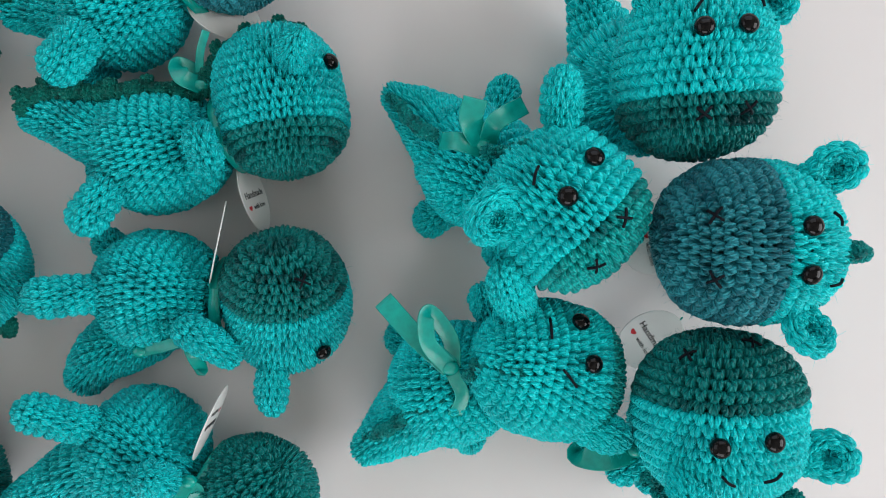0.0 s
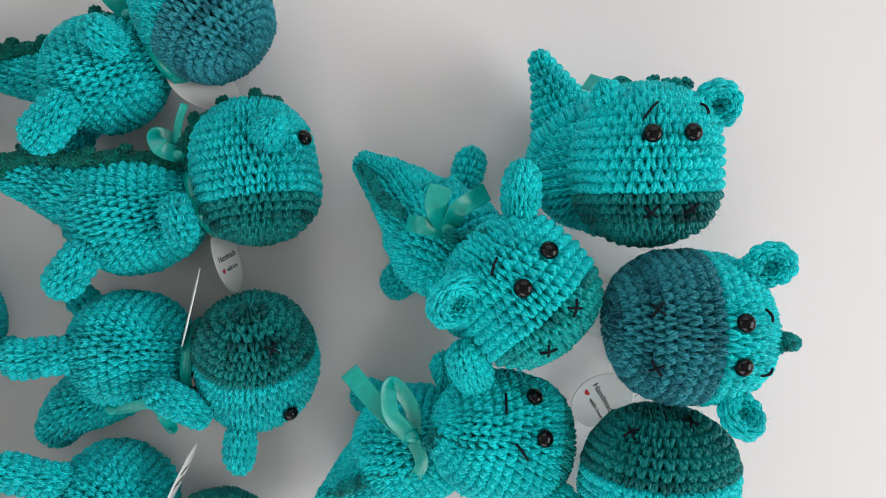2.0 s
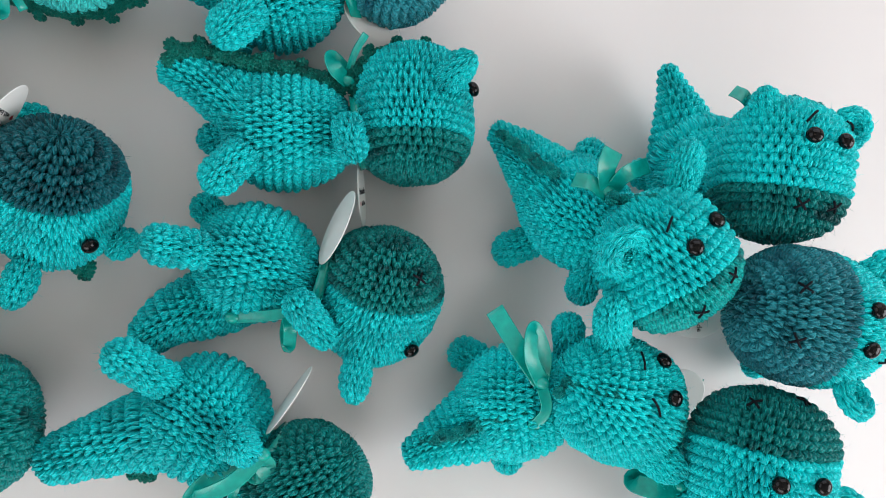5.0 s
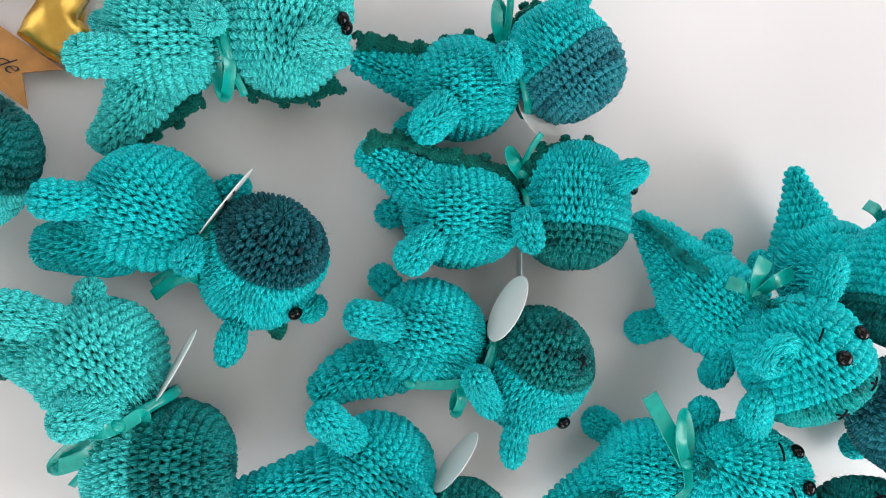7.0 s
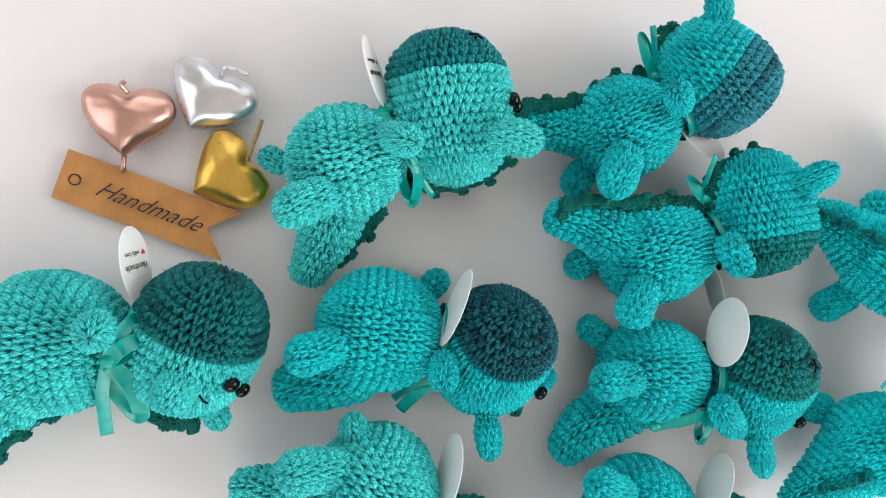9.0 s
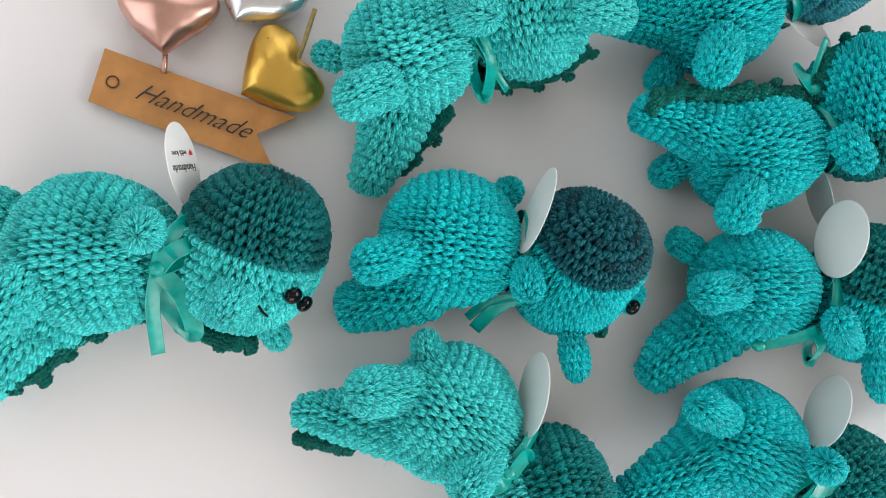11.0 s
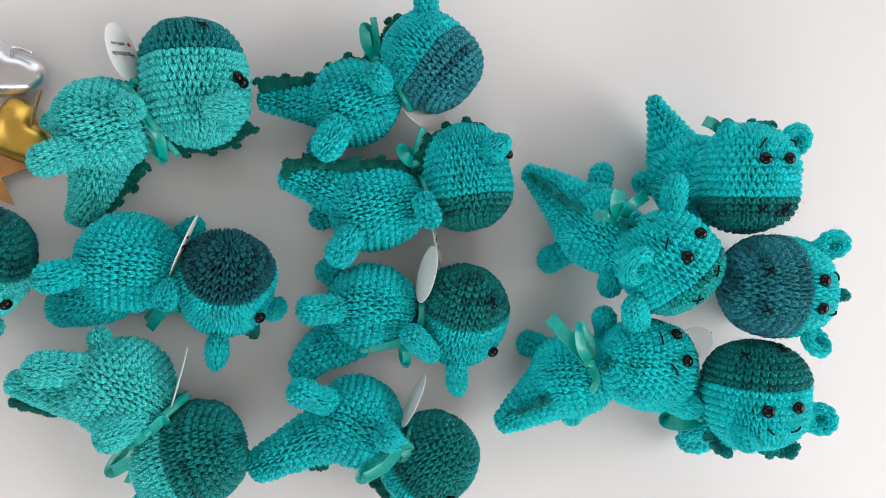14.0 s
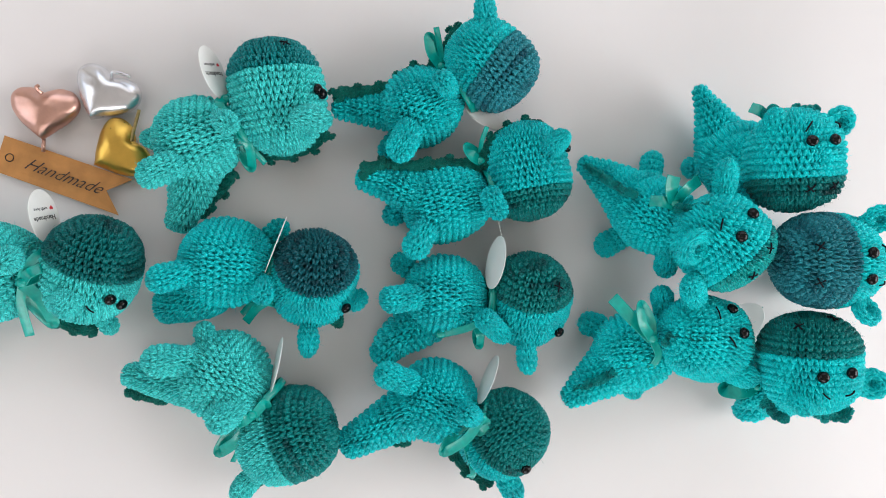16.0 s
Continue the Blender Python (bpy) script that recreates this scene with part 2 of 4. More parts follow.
    V = V + 0.055 * np.sin(V[:, [1, 2, 0]] * 1.35 + seed * 1.7) + 0.02 * np.sin(V[:, [2, 0, 1]] * 4.1 + seed)
    return V, np.vstack(Q), np.vstack(U), np.concatenate(S)


def fuzzy(V, Q, U, seed, each=2.0):
    """The same mesh with loose fibres standing off the yarn, one for every few faces."""
    rng = np.random.RandomState(seed)
    n = int(len(Q) / (10 * each))
    q = Q[rng.randint(0, len(Q), n)]
    p = V[q].mean(1)
    nrm = np.cross(V[q[:, 2]] - V[q[:, 0]], V[q[:, 3]] - V[q[:, 1]])
    nrm /= np.linalg.norm(nrm, axis=1)[:, None] + 1e-9
    way = nrm * (0.15 + 0.7 * rng.rand(n, 1)) + 0.9 * rng.randn(n, 3)
    way += nrm * np.maximum(0, 0.2 - (way * nrm).sum(1))[:, None]
    way /= np.linalg.norm(way, axis=1)[:, None]
    side = np.cross(way, rng.randn(n, 3))
    side /= np.linalg.norm(side, axis=1)[:, None] + 1e-9
    side *= 0.006
    tip = p + way * (0.1 + 0.3 * rng.rand(n, 1))
    F = np.stack([p - side, p + side, tip + side * 0.4, tip - side * 0.4], 1).reshape(-1, 3)
    f = len(V) + np.arange(4 * n).reshape(n, 4)
    return np.vstack([V, F]), np.vstack([Q, f]), np.vstack([U, np.repeat(U[q[:, 0]], 4, 0)])


def capsule(p, q, r, n=40, grow=0.12):
    """Line and radii of a limb from p (sunk in its base) to a rounded tip q."""
    p, q = np.asarray(p, float), np.asarray(q, float)
    d = (q - p) / (np.linalg.norm(q - p) + 1e-9)
    a, b = p - d * 0.3 * r, q + d * r * 0.55
    s = np.concatenate([np.linspace(0, 0.6, n // 2), 0.6 + 0.4 * np.sin(np.linspace(0.08, 1, n // 2) * np.pi / 2)])
    line = a + np.outer(s, b - a)
    ln = np.linalg.norm(b - a)
    back = (1 - s) * ln
    rad = r * np.where(back < r, np.sqrt(np.maximum(0, 1 - (1 - back / r) ** 2)), 1) * (1 - grow + grow * s)
    rad = rad * np.sqrt(np.clip(1 - (1 - np.clip(s * ln / (0.7 * r), 0, 1)) ** 2, 0.02, 1))
    return line, np.maximum(rad, 0.04)


def egg(c, axis, r, half, power=2.5, n=90, skew=0.0):
    """Line and radii of a rounded barrel centred on c."""
    s = -np.cos(np.linspace(0, np.pi, n))
    line = np.asarray(c, float) + np.outer(s * half, axis)
    rad = r * np.sqrt(np.maximum(0, 1 - np.abs(s) ** power)) * (1 + skew * s)
    return line, np.maximum(rad, 0.03)


def ball(bm, c, r, squash=(1, 1, 1), turn=None, seg=16):
    m = Matrix.Translation(c) @ (turn if turn is not None else Matrix()) @ Matrix.Diagonal((r * squash[0], r * squash[1], r * squash[2], 1))
    bmesh.ops.create_uvsphere(bm, u_segments=seg, v_segments=seg // 2 + 2, radius=1, matrix=m)


def tube(bm, points, r, sides=6):
    line = np.asarray(points, float)
    _, a, b = frames_along(line)
    rings = []
    for p, x, y in zip(line, a, b):
        rings.append([bm.verts.new(p + r * (np.cos(w) * x + np.sin(w) * y)) for w in np.arange(sides) * 2 * np.pi / sides])
    for u, v in zip(rings, rings[1:]):
        for i in range(sides):
            bm.faces.new((u[i], u[(i + 1) % sides], v[(i + 1) % sides], v[i]))
    bm.faces.new(rings[0][::-1])
    bm.faces.new(rings[-1])


def strip(bm, points, width, facing, thick=0.035):
    """A ribbon along the points, its flat side towards facing."""
    line = spline(points, 10 * (len(points) - 1) + 1)
    tan = frames_along(line)[0]
    f = np.asarray(facing, float)
    side = np.cross(tan, f)
    side /= np.linalg.norm(side, axis=1)[:, None] + 1e-9
    for i in range(1, len(side)):
        if side[i] @ side[i - 1] < 0:
            side[i] *= -1
    for _ in range(3):
        side[1:-1] = (side[:-2] + side[1:-1] + side[2:]) / 3
    side /= np.linalg.norm(side, axis=1)[:, None] + 1e-9
    nrm = np.cross(side, tan)
    prev = None
    for p, s, n in zip(line, side, nrm):
        ring = [bm.verts.new(p + s * width * x + n * thick * y) for x, y in
                ((-0.5, 0.2), (-0.46, 0.7), (-0.43, 0.4), (0.43, 0.4), (0.46, 0.7), (0.5, 0.2), (0.5, -0.4), (-0.5, -0.4))]
        if prev:
            for i in range(8):
                bm.faces.new((prev[i], prev[(i + 1) % 8], ring[(i + 1) % 8], ring[i]))
        else:
            bm.faces.new(ring[::-1])
        prev = ring
    bm.faces.new(prev)


def lettering(text, size, mat, parent, m, name="printed_word", shear=0.0, bold=0.0):
    """A word in the built-in font as a thin mesh; m is its pose in centimetres."""
    cu = bpy.data.curves.new(name, "FONT")
    cu.body, cu.size, cu.align_x, cu.align_y, cu.shear = text, size, "CENTER", "CENTER", shear
    cu.extrude, cu.resolution_u, cu.offset = 0.006, 2, bold
    tmp = bpy.data.objects.new(name, cu)
    scene.collection.objects.link(tmp)
    bpy.context.view_layer.update()
    me = bpy.data.meshes.new_from_object(tmp.evaluated_get(bpy.context.evaluated_depsgraph_get()))
    bpy.data.objects.remove(tmp)
    bpy.data.curves.remove(cu)
    bm = bmesh.new()
    bm.from_mesh(me)
    bpy.data.meshes.remove(me)
    bm.transform(m)
    return part(name, bm, mat, parent)


def heart_outline(n):
    a = np.linspace(0, 2 * np.pi, n, endpoint=False)
    x = np.sign(np.sin(a)) * np.abs(np.sin(a)) ** 2.1
    y = (13.2 * np.cos(a) - 3.6 * np.cos(2 * a) - 1.2 * np.cos(3 * a) - 0.5 * np.cos(4 * a)) / 16
    return np.stack([x, y * 0.97 + 0.1], 1)


def frame_of(x_dir, z_dir, at):
    x = Vector(x_dir).normalized()
    z = Vector(z_dir)
    z = (z - x * z.dot(x)).normalized()
    y = z.cross(x)
    m = Matrix((x, y, z)).transposed().to_4x4()
    m.translation = Vector(at)
    return m


# ---- the assumed room, out of view, and the table ----


def slab(name, lo, hi, mat, label, bevel=0.0, category="", kind="structure"):
    """A box between two corners, in metres, with softened edges."""
    bm = bmesh.new()
    bmesh.ops.create_cube(bm, size=1)
    for v in bm.verts:
        for i in range(3):
            v.co[i] = lo[i] + (v.co[i] + 0.5) * (hi[i] - lo[i])
    if bevel:
        bmesh.ops.bevel(bm, geom=bm.edges[:], offset=bevel, segments=3, affect="EDGES", profile=0.5)
    me = bpy.data.meshes.new(name)
    bm.to_mesh(me)
    bm.free()
    me.materials.append(mat)
    return tagged(new(name, me), label, category, "", kind)


# unseen shell, added to bounce light and leave openings for the lamps
slab("floor", (-2.2, -2.6, -0.82), (2.2, 1.8, -0.74), FLOOR, "assumed brown wooden floor under the table, out of view")
slab("ceiling", (-2.3, -2.7, 2.2), (2.3, 1.9, 2.3), PAINT, "assumed white ceiling, out of view")
for side, x0, y0, y1 in (("east", 2.2, -1.25, 0.65), ("west", -2.3, -0.75, 1.15)):
    slab(f"wall_{side}_sill", (x0, -2.6, -0.74), (x0 + 0.1, 1.8, 0.5), PAINT, "assumed white wall below an unseen lamp opening")
    slab(f"wall_{side}_head", (x0, -2.6, 2.05), (x0 + 0.1, 1.8, 2.2), PAINT, "assumed white wall above an unseen lamp opening")
    slab(f"wall_{side}_side", (x0, -2.6, 0.5), (x0 + 0.1, y0, 2.05), PAINT, "assumed white wall beside an unseen lamp opening")
    slab(f"wall_{side}_side", (x0, y1, 0.5), (x0 + 0.1, 1.8, 2.05), PAINT, "assumed white wall beside an unseen lamp opening")
for side, y0, x0, x1 in (("south", -2.7, -1.5, 0.9), ("north", 1.8, -0.95, 1.15)):
    slab(f"wall_{side}_sill", (-2.3, y0, -0.74), (2.3, y0 + 0.1, 0.5), PAINT, "assumed white wall below an unseen lamp opening")
    slab(f"wall_{side}_head", (-2.3, y0, 2.05), (2.3, y0 + 0.1, 2.2), PAINT, "assumed white wall above an unseen lamp opening")
    slab(f"wall_{side}_side", (-2.3, y0, 0.5), (x0, y0 + 0.1, 2.05), PAINT, "assumed white wall beside an unseen lamp opening")
    slab(f"wall_{side}_side", (x1, y0, 0.5), (2.3, y0 + 0.1, 2.05), PAINT, "assumed white wall beside an unseen lamp opening")

table = thing("table", (-15, 5, -74), "smooth white tabletop on four white legs", "table")
bm = bmesh.new()
bmesh.ops.create_cube(bm, size=1, matrix=Matrix.Translation((-15, 5, -1.5)) @ Matrix.Diagonal((170, 100, 3, 1)))
bmesh.ops.bevel(bm, geom=bm.edges[:], offset=0.3, segments=3, affect="EDGES")
top = part("tabletop", bm, WHITE, table)
for p in top.data.polygons:
    p.use_smooth = False
for x in (-94, 64):
    for y in (-39, 49):
        bm = bmesh.new()
        bmesh.ops.create_cone(bm, cap_ends=True, segments=20, radius1=2, radius2=2.6, depth=71, matrix=Matrix.Translation((x, y, -38.5)))
        part("leg", bm, WHITE, table)

# ---- heart candles ----


def heart_candle(label, mat, at, width, turn, thick, wick_mat, wick, seed):
    """A puffed heart of metallic wax; at is its middle on the table, turn in degrees."""
    ob = thing("heart_candle", (at[0], at[1], 0), label, "candle", "heart candles by the paper banner")
    out = heart_outline(96)
    rings = 18
    V, Q = [], []
    rng = np.random.RandomState(seed)
    for side in (1, -1):
        for j in range(rings + 1):
            rho = np.sin(j / rings * np.pi / 2)
            z = side * thick * 0.5 * np.sqrt(max(0, 1 - rho ** 2.6)) * (1 if side > 0 else 0.8)
            disc = np.stack([np.sin(np.arange(96) * 2 * np.pi / 96), np.cos(np.arange(96) * 2 * np.pi / 96)], 1) * 0.72
            blend = rho ** 1.6
            xy = (out * blend + disc * (1 - blend)) * rho * width / 2
            dent = side * 0.22 * np.exp(-((xy[:, 0] / 0.4) ** 2)) * np.clip((xy[:, 1] - 0.3) / 1.1, 0, 1) ** 1.5
            V.append(np.column_stack([xy, z - dent * (1 - rho ** 6) + thick * 0.42 + 0 * xy[:, 0]]))
    V = np.vstack(V)
    V += 0.045 * np.sin(V[:, [1, 2, 0]] * 2.3 + seed) + 0.012 * np.sin(V[:, [2, 0, 1]] * 7.0 + seed)
    V[:, 2] = np.maximum(V[:, 2], 0.0)
    n = len(out)
    for s in range(2):
        for j in range(rings):
            b = (s * (rings + 1) + j) * n
            c = np.arange(n)
            d = (c + 1) % n
            q = np.stack([b + c, b + n + c, b + n + d, b + d], 1)
            Q.append(q if s == 0 else q[:, ::-1])
    c, s = np.cos(radians(turn)), np.sin(radians(turn))
    V[:, :2] = V[:, :2] @ np.array([[c, s], [-s, c]]) + np.array(at[:2])
    part_mesh("wax_heart", V, np.vstack(Q), mat, ob)
    bm = bmesh.new()
    tube(bm, spline(wick, 14), 0.11, 7)
    part("wick", bm, wick_mat, ob, "stiff waxed wick")
    if mat is not ROSE:
        return ob
    # the casting spur at the point of the heart
    bm = bmesh.new()
    tip = Vector((at[0] + s * width * 0.44, at[1] - c * width * 0.44, thick * 0.4))
    way = Vector((s, -c, 0))
    tube(bm, [tip + way * k for k in (-0.1, 0.3, 0.75)], 0.13, 7)
    part("spur", bm, mat, ob)
    return ob


heart_candle("rose gold metallic heart candle on the white table", ROSE, (-39.09, 10.55, 1.00), 4.4, -3, 2.0, ROSE, [(-38.88, 11.60, 1.80), (-39.12, 11.91, 2.10), (-38.93, 12.09, 2.10)], 1)
heart_candle("silver metallic heart candle on the white table", SILVER, (-35.19, 11.86, 1.00), 4.5, -27, 2.0, SILVER, [(-34.63, 12.82, 1.40), (-34.38, 13.18, 1.80), (-33.29, 12.92, 1.80)], 2)
heart_candle("gold metallic heart candle touching the paper banner", GOLD, (-34.25, 7.99, 1.00), 4.3, -58, 2.0, WICK, [(-33.29, 8.62, 1.50), (-33.02, 9.19, 2.00), (-32.54, 10.54, 2.40)], 3)

# ---- kraft paper banner ----
banner = thing("paper_banner", (*(-38.34, 6.00, 0.00)[:2], 0), "brown kraft paper swallowtail banner with script lettering", "gift tag")
corners = [(-42.53, 6.59, 0.40), (-41.83, 8.99, 0.40), (-33.46, 6.04, 0.70), (-35.24, 5.28, 0.55), (-34.48, 3.58, 0.40)]
bm = bmesh.new()
low = [bm.verts.new((x, y, z)) for x, y, z in corners]
high = [bm.verts.new((x, y, z + 0.05)) for x, y, z in corners]
bm.faces.new(low[::-1])
bm.faces.new(high)
for i in range(5):
    bm.faces.new((low[i], low[(i + 1) % 5], high[(i + 1) % 5], high[i]))
sheet = part("paper", bm, KRAFT, banner)
for p in sheet.data.polygons:
    p.use_smooth = False
along = Vector((-35.87, 5.49, 0.20)) - Vector((-40.33, 7.09, 0.20))
lettering("Handmade", 1.2, INK, banner, frame_of(along, (-0.02, 0.02, 1), Vector((-38.05, 6.24, 0.62))), shear=0.6, bold=-0.012)
bm = bmesh.new()
tube(bm, [Vector((-41.49, 7.48, 0.50)) + Vector((0.26 * math.cos(a), 0.26 * math.sin(a), 0)) for a in np.linspace(0, 6.2, 20)], 0.03, 5)
part("printed_ring", bm, INK, banner)

# ---- the crocheted dragons ----
TOTAL = [0]


def dragon(label, main, snout, frac, head, body, tail, limbs, ears, eyes, noses, brows, crest, strips, tag, flat_crest=False):
    """One crocheted toy. All places in centimetres; head = (centre, way to the snout, radius, half length); frac: where the snout's colour begins."""
    TOTAL[0] += 10
    seed = TOTAL[0]
    hc, ha, hr, hl = np.array(head[0]), np.array(head[1]), head[2], head[3]
    b0, b1, br = np.array(body[0]), np.array(body[1]), body[2] * 0.95
    hr, hl = hr * 0.985, hl * 0.985
    mid = (b0 + b1) / 2
    toy = thing("crocheted_dragon", (mid[0], mid[1], 0), label, "stuffed toy", "crocheted dragons on the table")
    yarn_main, yarn_snout = YARN[main], YARN[snout]
    hairy = 1.0 if main == "main_lit" else 1.7
    bulk = 1.04 if main == "pale" else 1.0
    size = dict(wide=0.5 * bulk, tall=0.455 * bulk, amp=0.16)

    line, rad = egg(hc, ha, hr, hl, 2.7, skew=0.03)
    V, Q, U, S = stitched(line, rad, seed=seed, **size)
    pos = -np.cos(np.pi * S)
    if main == "pale":
        # the two colours change over in a few broken rows
        rows, which = np.unique(np.round(S, 6), return_inverse=True)
        pos = pos + (0.3 if snout == "green" else 0.06) * np.random.RandomState(seed + 5).uniform(-1, 1, len(rows))[which]
    front = pos > frac
    for name, pick, mat in (("head", ~front, yarn_main), ("snout", front, yarn_snout)):
        q = Q[pick]
        used, inv = np.unique(q, return_inverse=True)
        W, f, u = fuzzy(V[used], inv.reshape(q.shape), U[used], seed, hairy)
        part_mesh(name, W, f, mat, toy, uvs=u)

    axis = b1 - b0
    axis = axis / np.linalg.norm(axis)
    half = max(br * 1.04, np.linalg.norm(b1 - b0) / 2 * 1.02)
    line, rad = egg(mid, axis, br, half, 2.1, skew=0.06)
    V, Q, U, S = stitched(line, rad, seed=seed + 1, **size)
    V, Q, U = fuzzy(V, Q, U, seed + 1, hairy)
    part_mesh("body", V, Q, yarn_main, toy, uvs=U)

    pts, r0, r1 = tail
    first = np.array(pts[0])
    inner = first + (mid - first) * min(0.6, 1.2 / np.linalg.norm(mid - first))
    line = spline([inner, *pts], 60)
    s = np.clip((np.linspace(0, 1, 60) - 0.25) / 0.75, -0.2, 1)
    rad = r0 + (r1 - r0) * np.sign(s) * np.abs(s) ** 0.9
    rad = np.minimum(rad, r0)
    d = (line[-1] - line[-2]) / np.linalg.norm(line[-1] - line[-2])
    cap = np.linspace(0, 1, 14)[1:]
    line = np.vstack([line, line[-1] + np.outer(np.sin(cap * np.pi / 2) * r1 * 0.6, d)])
    rad = np.concatenate([rad, np.maximum(0.04, r1 * np.cos(cap * np.pi / 2))])
    V, Q, U, S = stitched(line, rad, seed=seed + 2, **size)
    V, Q, U = fuzzy(V, Q, U, seed + 2, hairy)
    part_mesh("tail", V, Q, yarn_main, toy, uvs=U)

    for i, (name, p, q, r) in enumerate(limbs):
        q = np.array(q)
        out = (q - mid) / np.linalg.norm(q - mid)
        q = q + out * 0.22 + (0, 0, 0.4 if name == "arm" and q[2] > 5 else 0.12)
        line, rad = capsule(p, q, r * 0.97)
        V, Q, U, S = stitched(line, rad, seed=seed + 3 + i, **{**size, "wide": 0.46, "tall": 0.42, "amp": 0.105})
        V, Q, U = fuzzy(V, Q, U, seed + 3 + i, hairy)
        part_mesh(name, V, Q, yarn_main, toy, uvs=U)

    for i, (p, q, r, cup) in enumerate(ears):
        p, q = np.array(p), np.array(q)
        away = (p + q) / 2 - hc
        away = away / np.linalg.norm(away)
        long = (q - p) / np.linalg.norm(q - p)
        face = np.cross(np.cross(long, (0.15, 0.1, 1.0) if cup is None else cup), long)
        face = face / np.linalg.norm(face)
        c = (p + q) / 2 + long * 0.1 + away * 0.12
        half = np.linalg.norm(q - p) / 2 + r * 0.55
        little = {**size, "wide": 0.42, "tall": 0.4, "amp": 0.085}
        if cup is None:
            line, rad = egg(c, long, r * 0.86, half + 0.12, 2.4, 40)
            V, Q, U, S = stitched(line, rad, seed=seed + 8 + i, flat=(face, 0.85, c), **little)
        else:
            # a rolled rim round a hollow, on a short stalk
            across = np.cross(face, long)
            w = np.linspace(0, 2 * np.pi, 49)
            rim = c + np.outer(np.cos(w) * r * 0.72, long) + np.outer(np.sin(w) * r * 0.66, across)
            V, Q, U, S = stitched(rim, np.full(49, r * 0.44), seed=seed + 8 + i, **little)
            for l2, r2 in (egg(c - face * 0.28 * r, face, r * 0.8, r * 0.25, 2.2, 24), capsule(p - long * 0.4, c - long * r * 0.5, r * 0.5)):
                v, f, u, _ = stitched(l2, r2, seed=seed + 9 + i, **little)
                V, Q, U = np.vstack([V, v]), np.vstack([Q, f + len(V)]), np.vstack([U, u])
        V, Q, U = fuzzy(V, Q, U, seed + 8 + i, hairy)
        part_mesh("ear", V, Q, yarn_main, toy, uvs=U)

    def on_head(p, lift=0.0):
        """The point of the head's surface in the direction of p."""
        w = np.array(p, float) - hc
        unit = ha / np.linalg.norm(ha)
        f = w @ unit
        d = np.linalg.norm(w - unit * f)
        lo, hi = 0.2, 3.0
        for _ in range(30):
            k = (lo + hi) / 2
            if (d * k / hr) ** 2 + (abs(f) * k / hl) ** 2.7 < 1:
                lo = k
            else:
                hi = k
        return Vector(hc + w * (lo + lift / np.linalg.norm(w)))

    for e in eyes:
        e = Vector(e).lerp(on_head(e, 0.12), 0.7)
        o = (e - Vector(hc)).normalized()
        bm = bmesh.new()
        turn = o.to_track_quat("Z", "Y").to_matrix().to_4x4()
        ball(bm, e + o * 0.02, 0.37, (1, 1, 0.75), turn, 20)
        part("eye", bm, BEAD, toy, "glossy black safety eye")

    for e in noses:
        e = on_head(e, 0.02)
        o = (e - Vector(hc)).normalized()
        u = o.cross(Vector(ha)).normalized()
        w = o.cross(u)
        bm = bmesh.new()
        for s in (1, -1):
            tube(bm, [e + o * (0.03 + 0.07 * (1 - t * t)) + (u * s + w) * 0.25 * t for t in np.linspace(-1, 1, 7)], 0.055, 6)
        part("nostril", bm, THREAD, toy, "nostril cross sewn in black thread")

    for p, q in brows:
        p, q = on_head(p), on_head(q)
        bm = bmesh.new()
        o = ((p + q) / 2 - Vector(hc)).normalized()
        tube(bm, [p.lerp(q, t) + o * (0.05 + 0.08 * math.sin(math.pi * t)) for t in np.linspace(-0.1, 1.1, 7)], 0.055, 6)
        part("eyebrow", bm, THREAD, toy, "eyebrow sewn in black thread")

    for i, pts in enumerate(crest):
        if flat_crest and np.linalg.norm(np.array(pts[-1]) - hc) < np.linalg.norm(np.array(pts[-1]) - mid):
            ways = [np.array(p) - hc for p in pts]
            fall = [w @ ha / (ha @ ha) for w in ways]
            pts = [hc + ha * f + (w - ha * f) / np.linalg.norm(w - ha * f) * (0.12 + hr * math.sqrt(max(0.05, 1 - min(1.0, abs(f) / hl) ** 2.7)))
                   for w, f in zip(ways, fall)]
        crest_strip(pts, hc, mid, toy, seed + i, bool(flat_crest), "mixed" if main == "main_lit" else "crest")

    # ribbon round the neck
    gap = hc - mid
    gap = gap / np.linalg.norm(gap)
    neck = b0 + gap * 0.15
    ring = frames_along(np.array([neck, neck + gap]))
    rn = min(hr, br) * 0.62
    bm = bmesh.new()
    pts = [neck + rn * (np.cos(a) * ring[1][0] + np.sin(a) * ring[2][0]) for a in np.linspace(0, 2 * np.pi, 13)]
    bandline = spline(pts, 60)
    prev = None
    for p in bandline:
        o = p - neck
        o = o / np.linalg.norm(o)
        r = [bm.verts.new(p + gap * a + o * b) for a, b in ((-0.25, 0), (-0.25, 0.04), (0.25, 0.04), (0.25, 0))]
        if prev:
            for k in range(4):
                bm.faces.new((prev[k], prev[(k + 1) % 4], r[(k + 1) % 4], r[k]))
        prev = r
    part("neck_ribbon", bm, SATIN, toy, "green satin ribbon tied round the neck")
    for pts, width, facing in strips:
        bm = bmesh.new()
        strip(bm, pts, width, (0.3 * facing[0], 0.3 * facing[1], 1.0))
        part("bow_loop", bm, SATIN, toy, "shiny green satin ribbon of the bow")
    if strips:
        bm = bmesh.new()
        k = Vector(strips[0][0][0])
        ball(bm, k, 0.36, (1, 0.8, 0.7), None, 12)
        part("bow_knot", bm, SATIN, toy, "tight satin ribbon knot")
    if tag:
        swing_tag(tag, toy)
    return toy


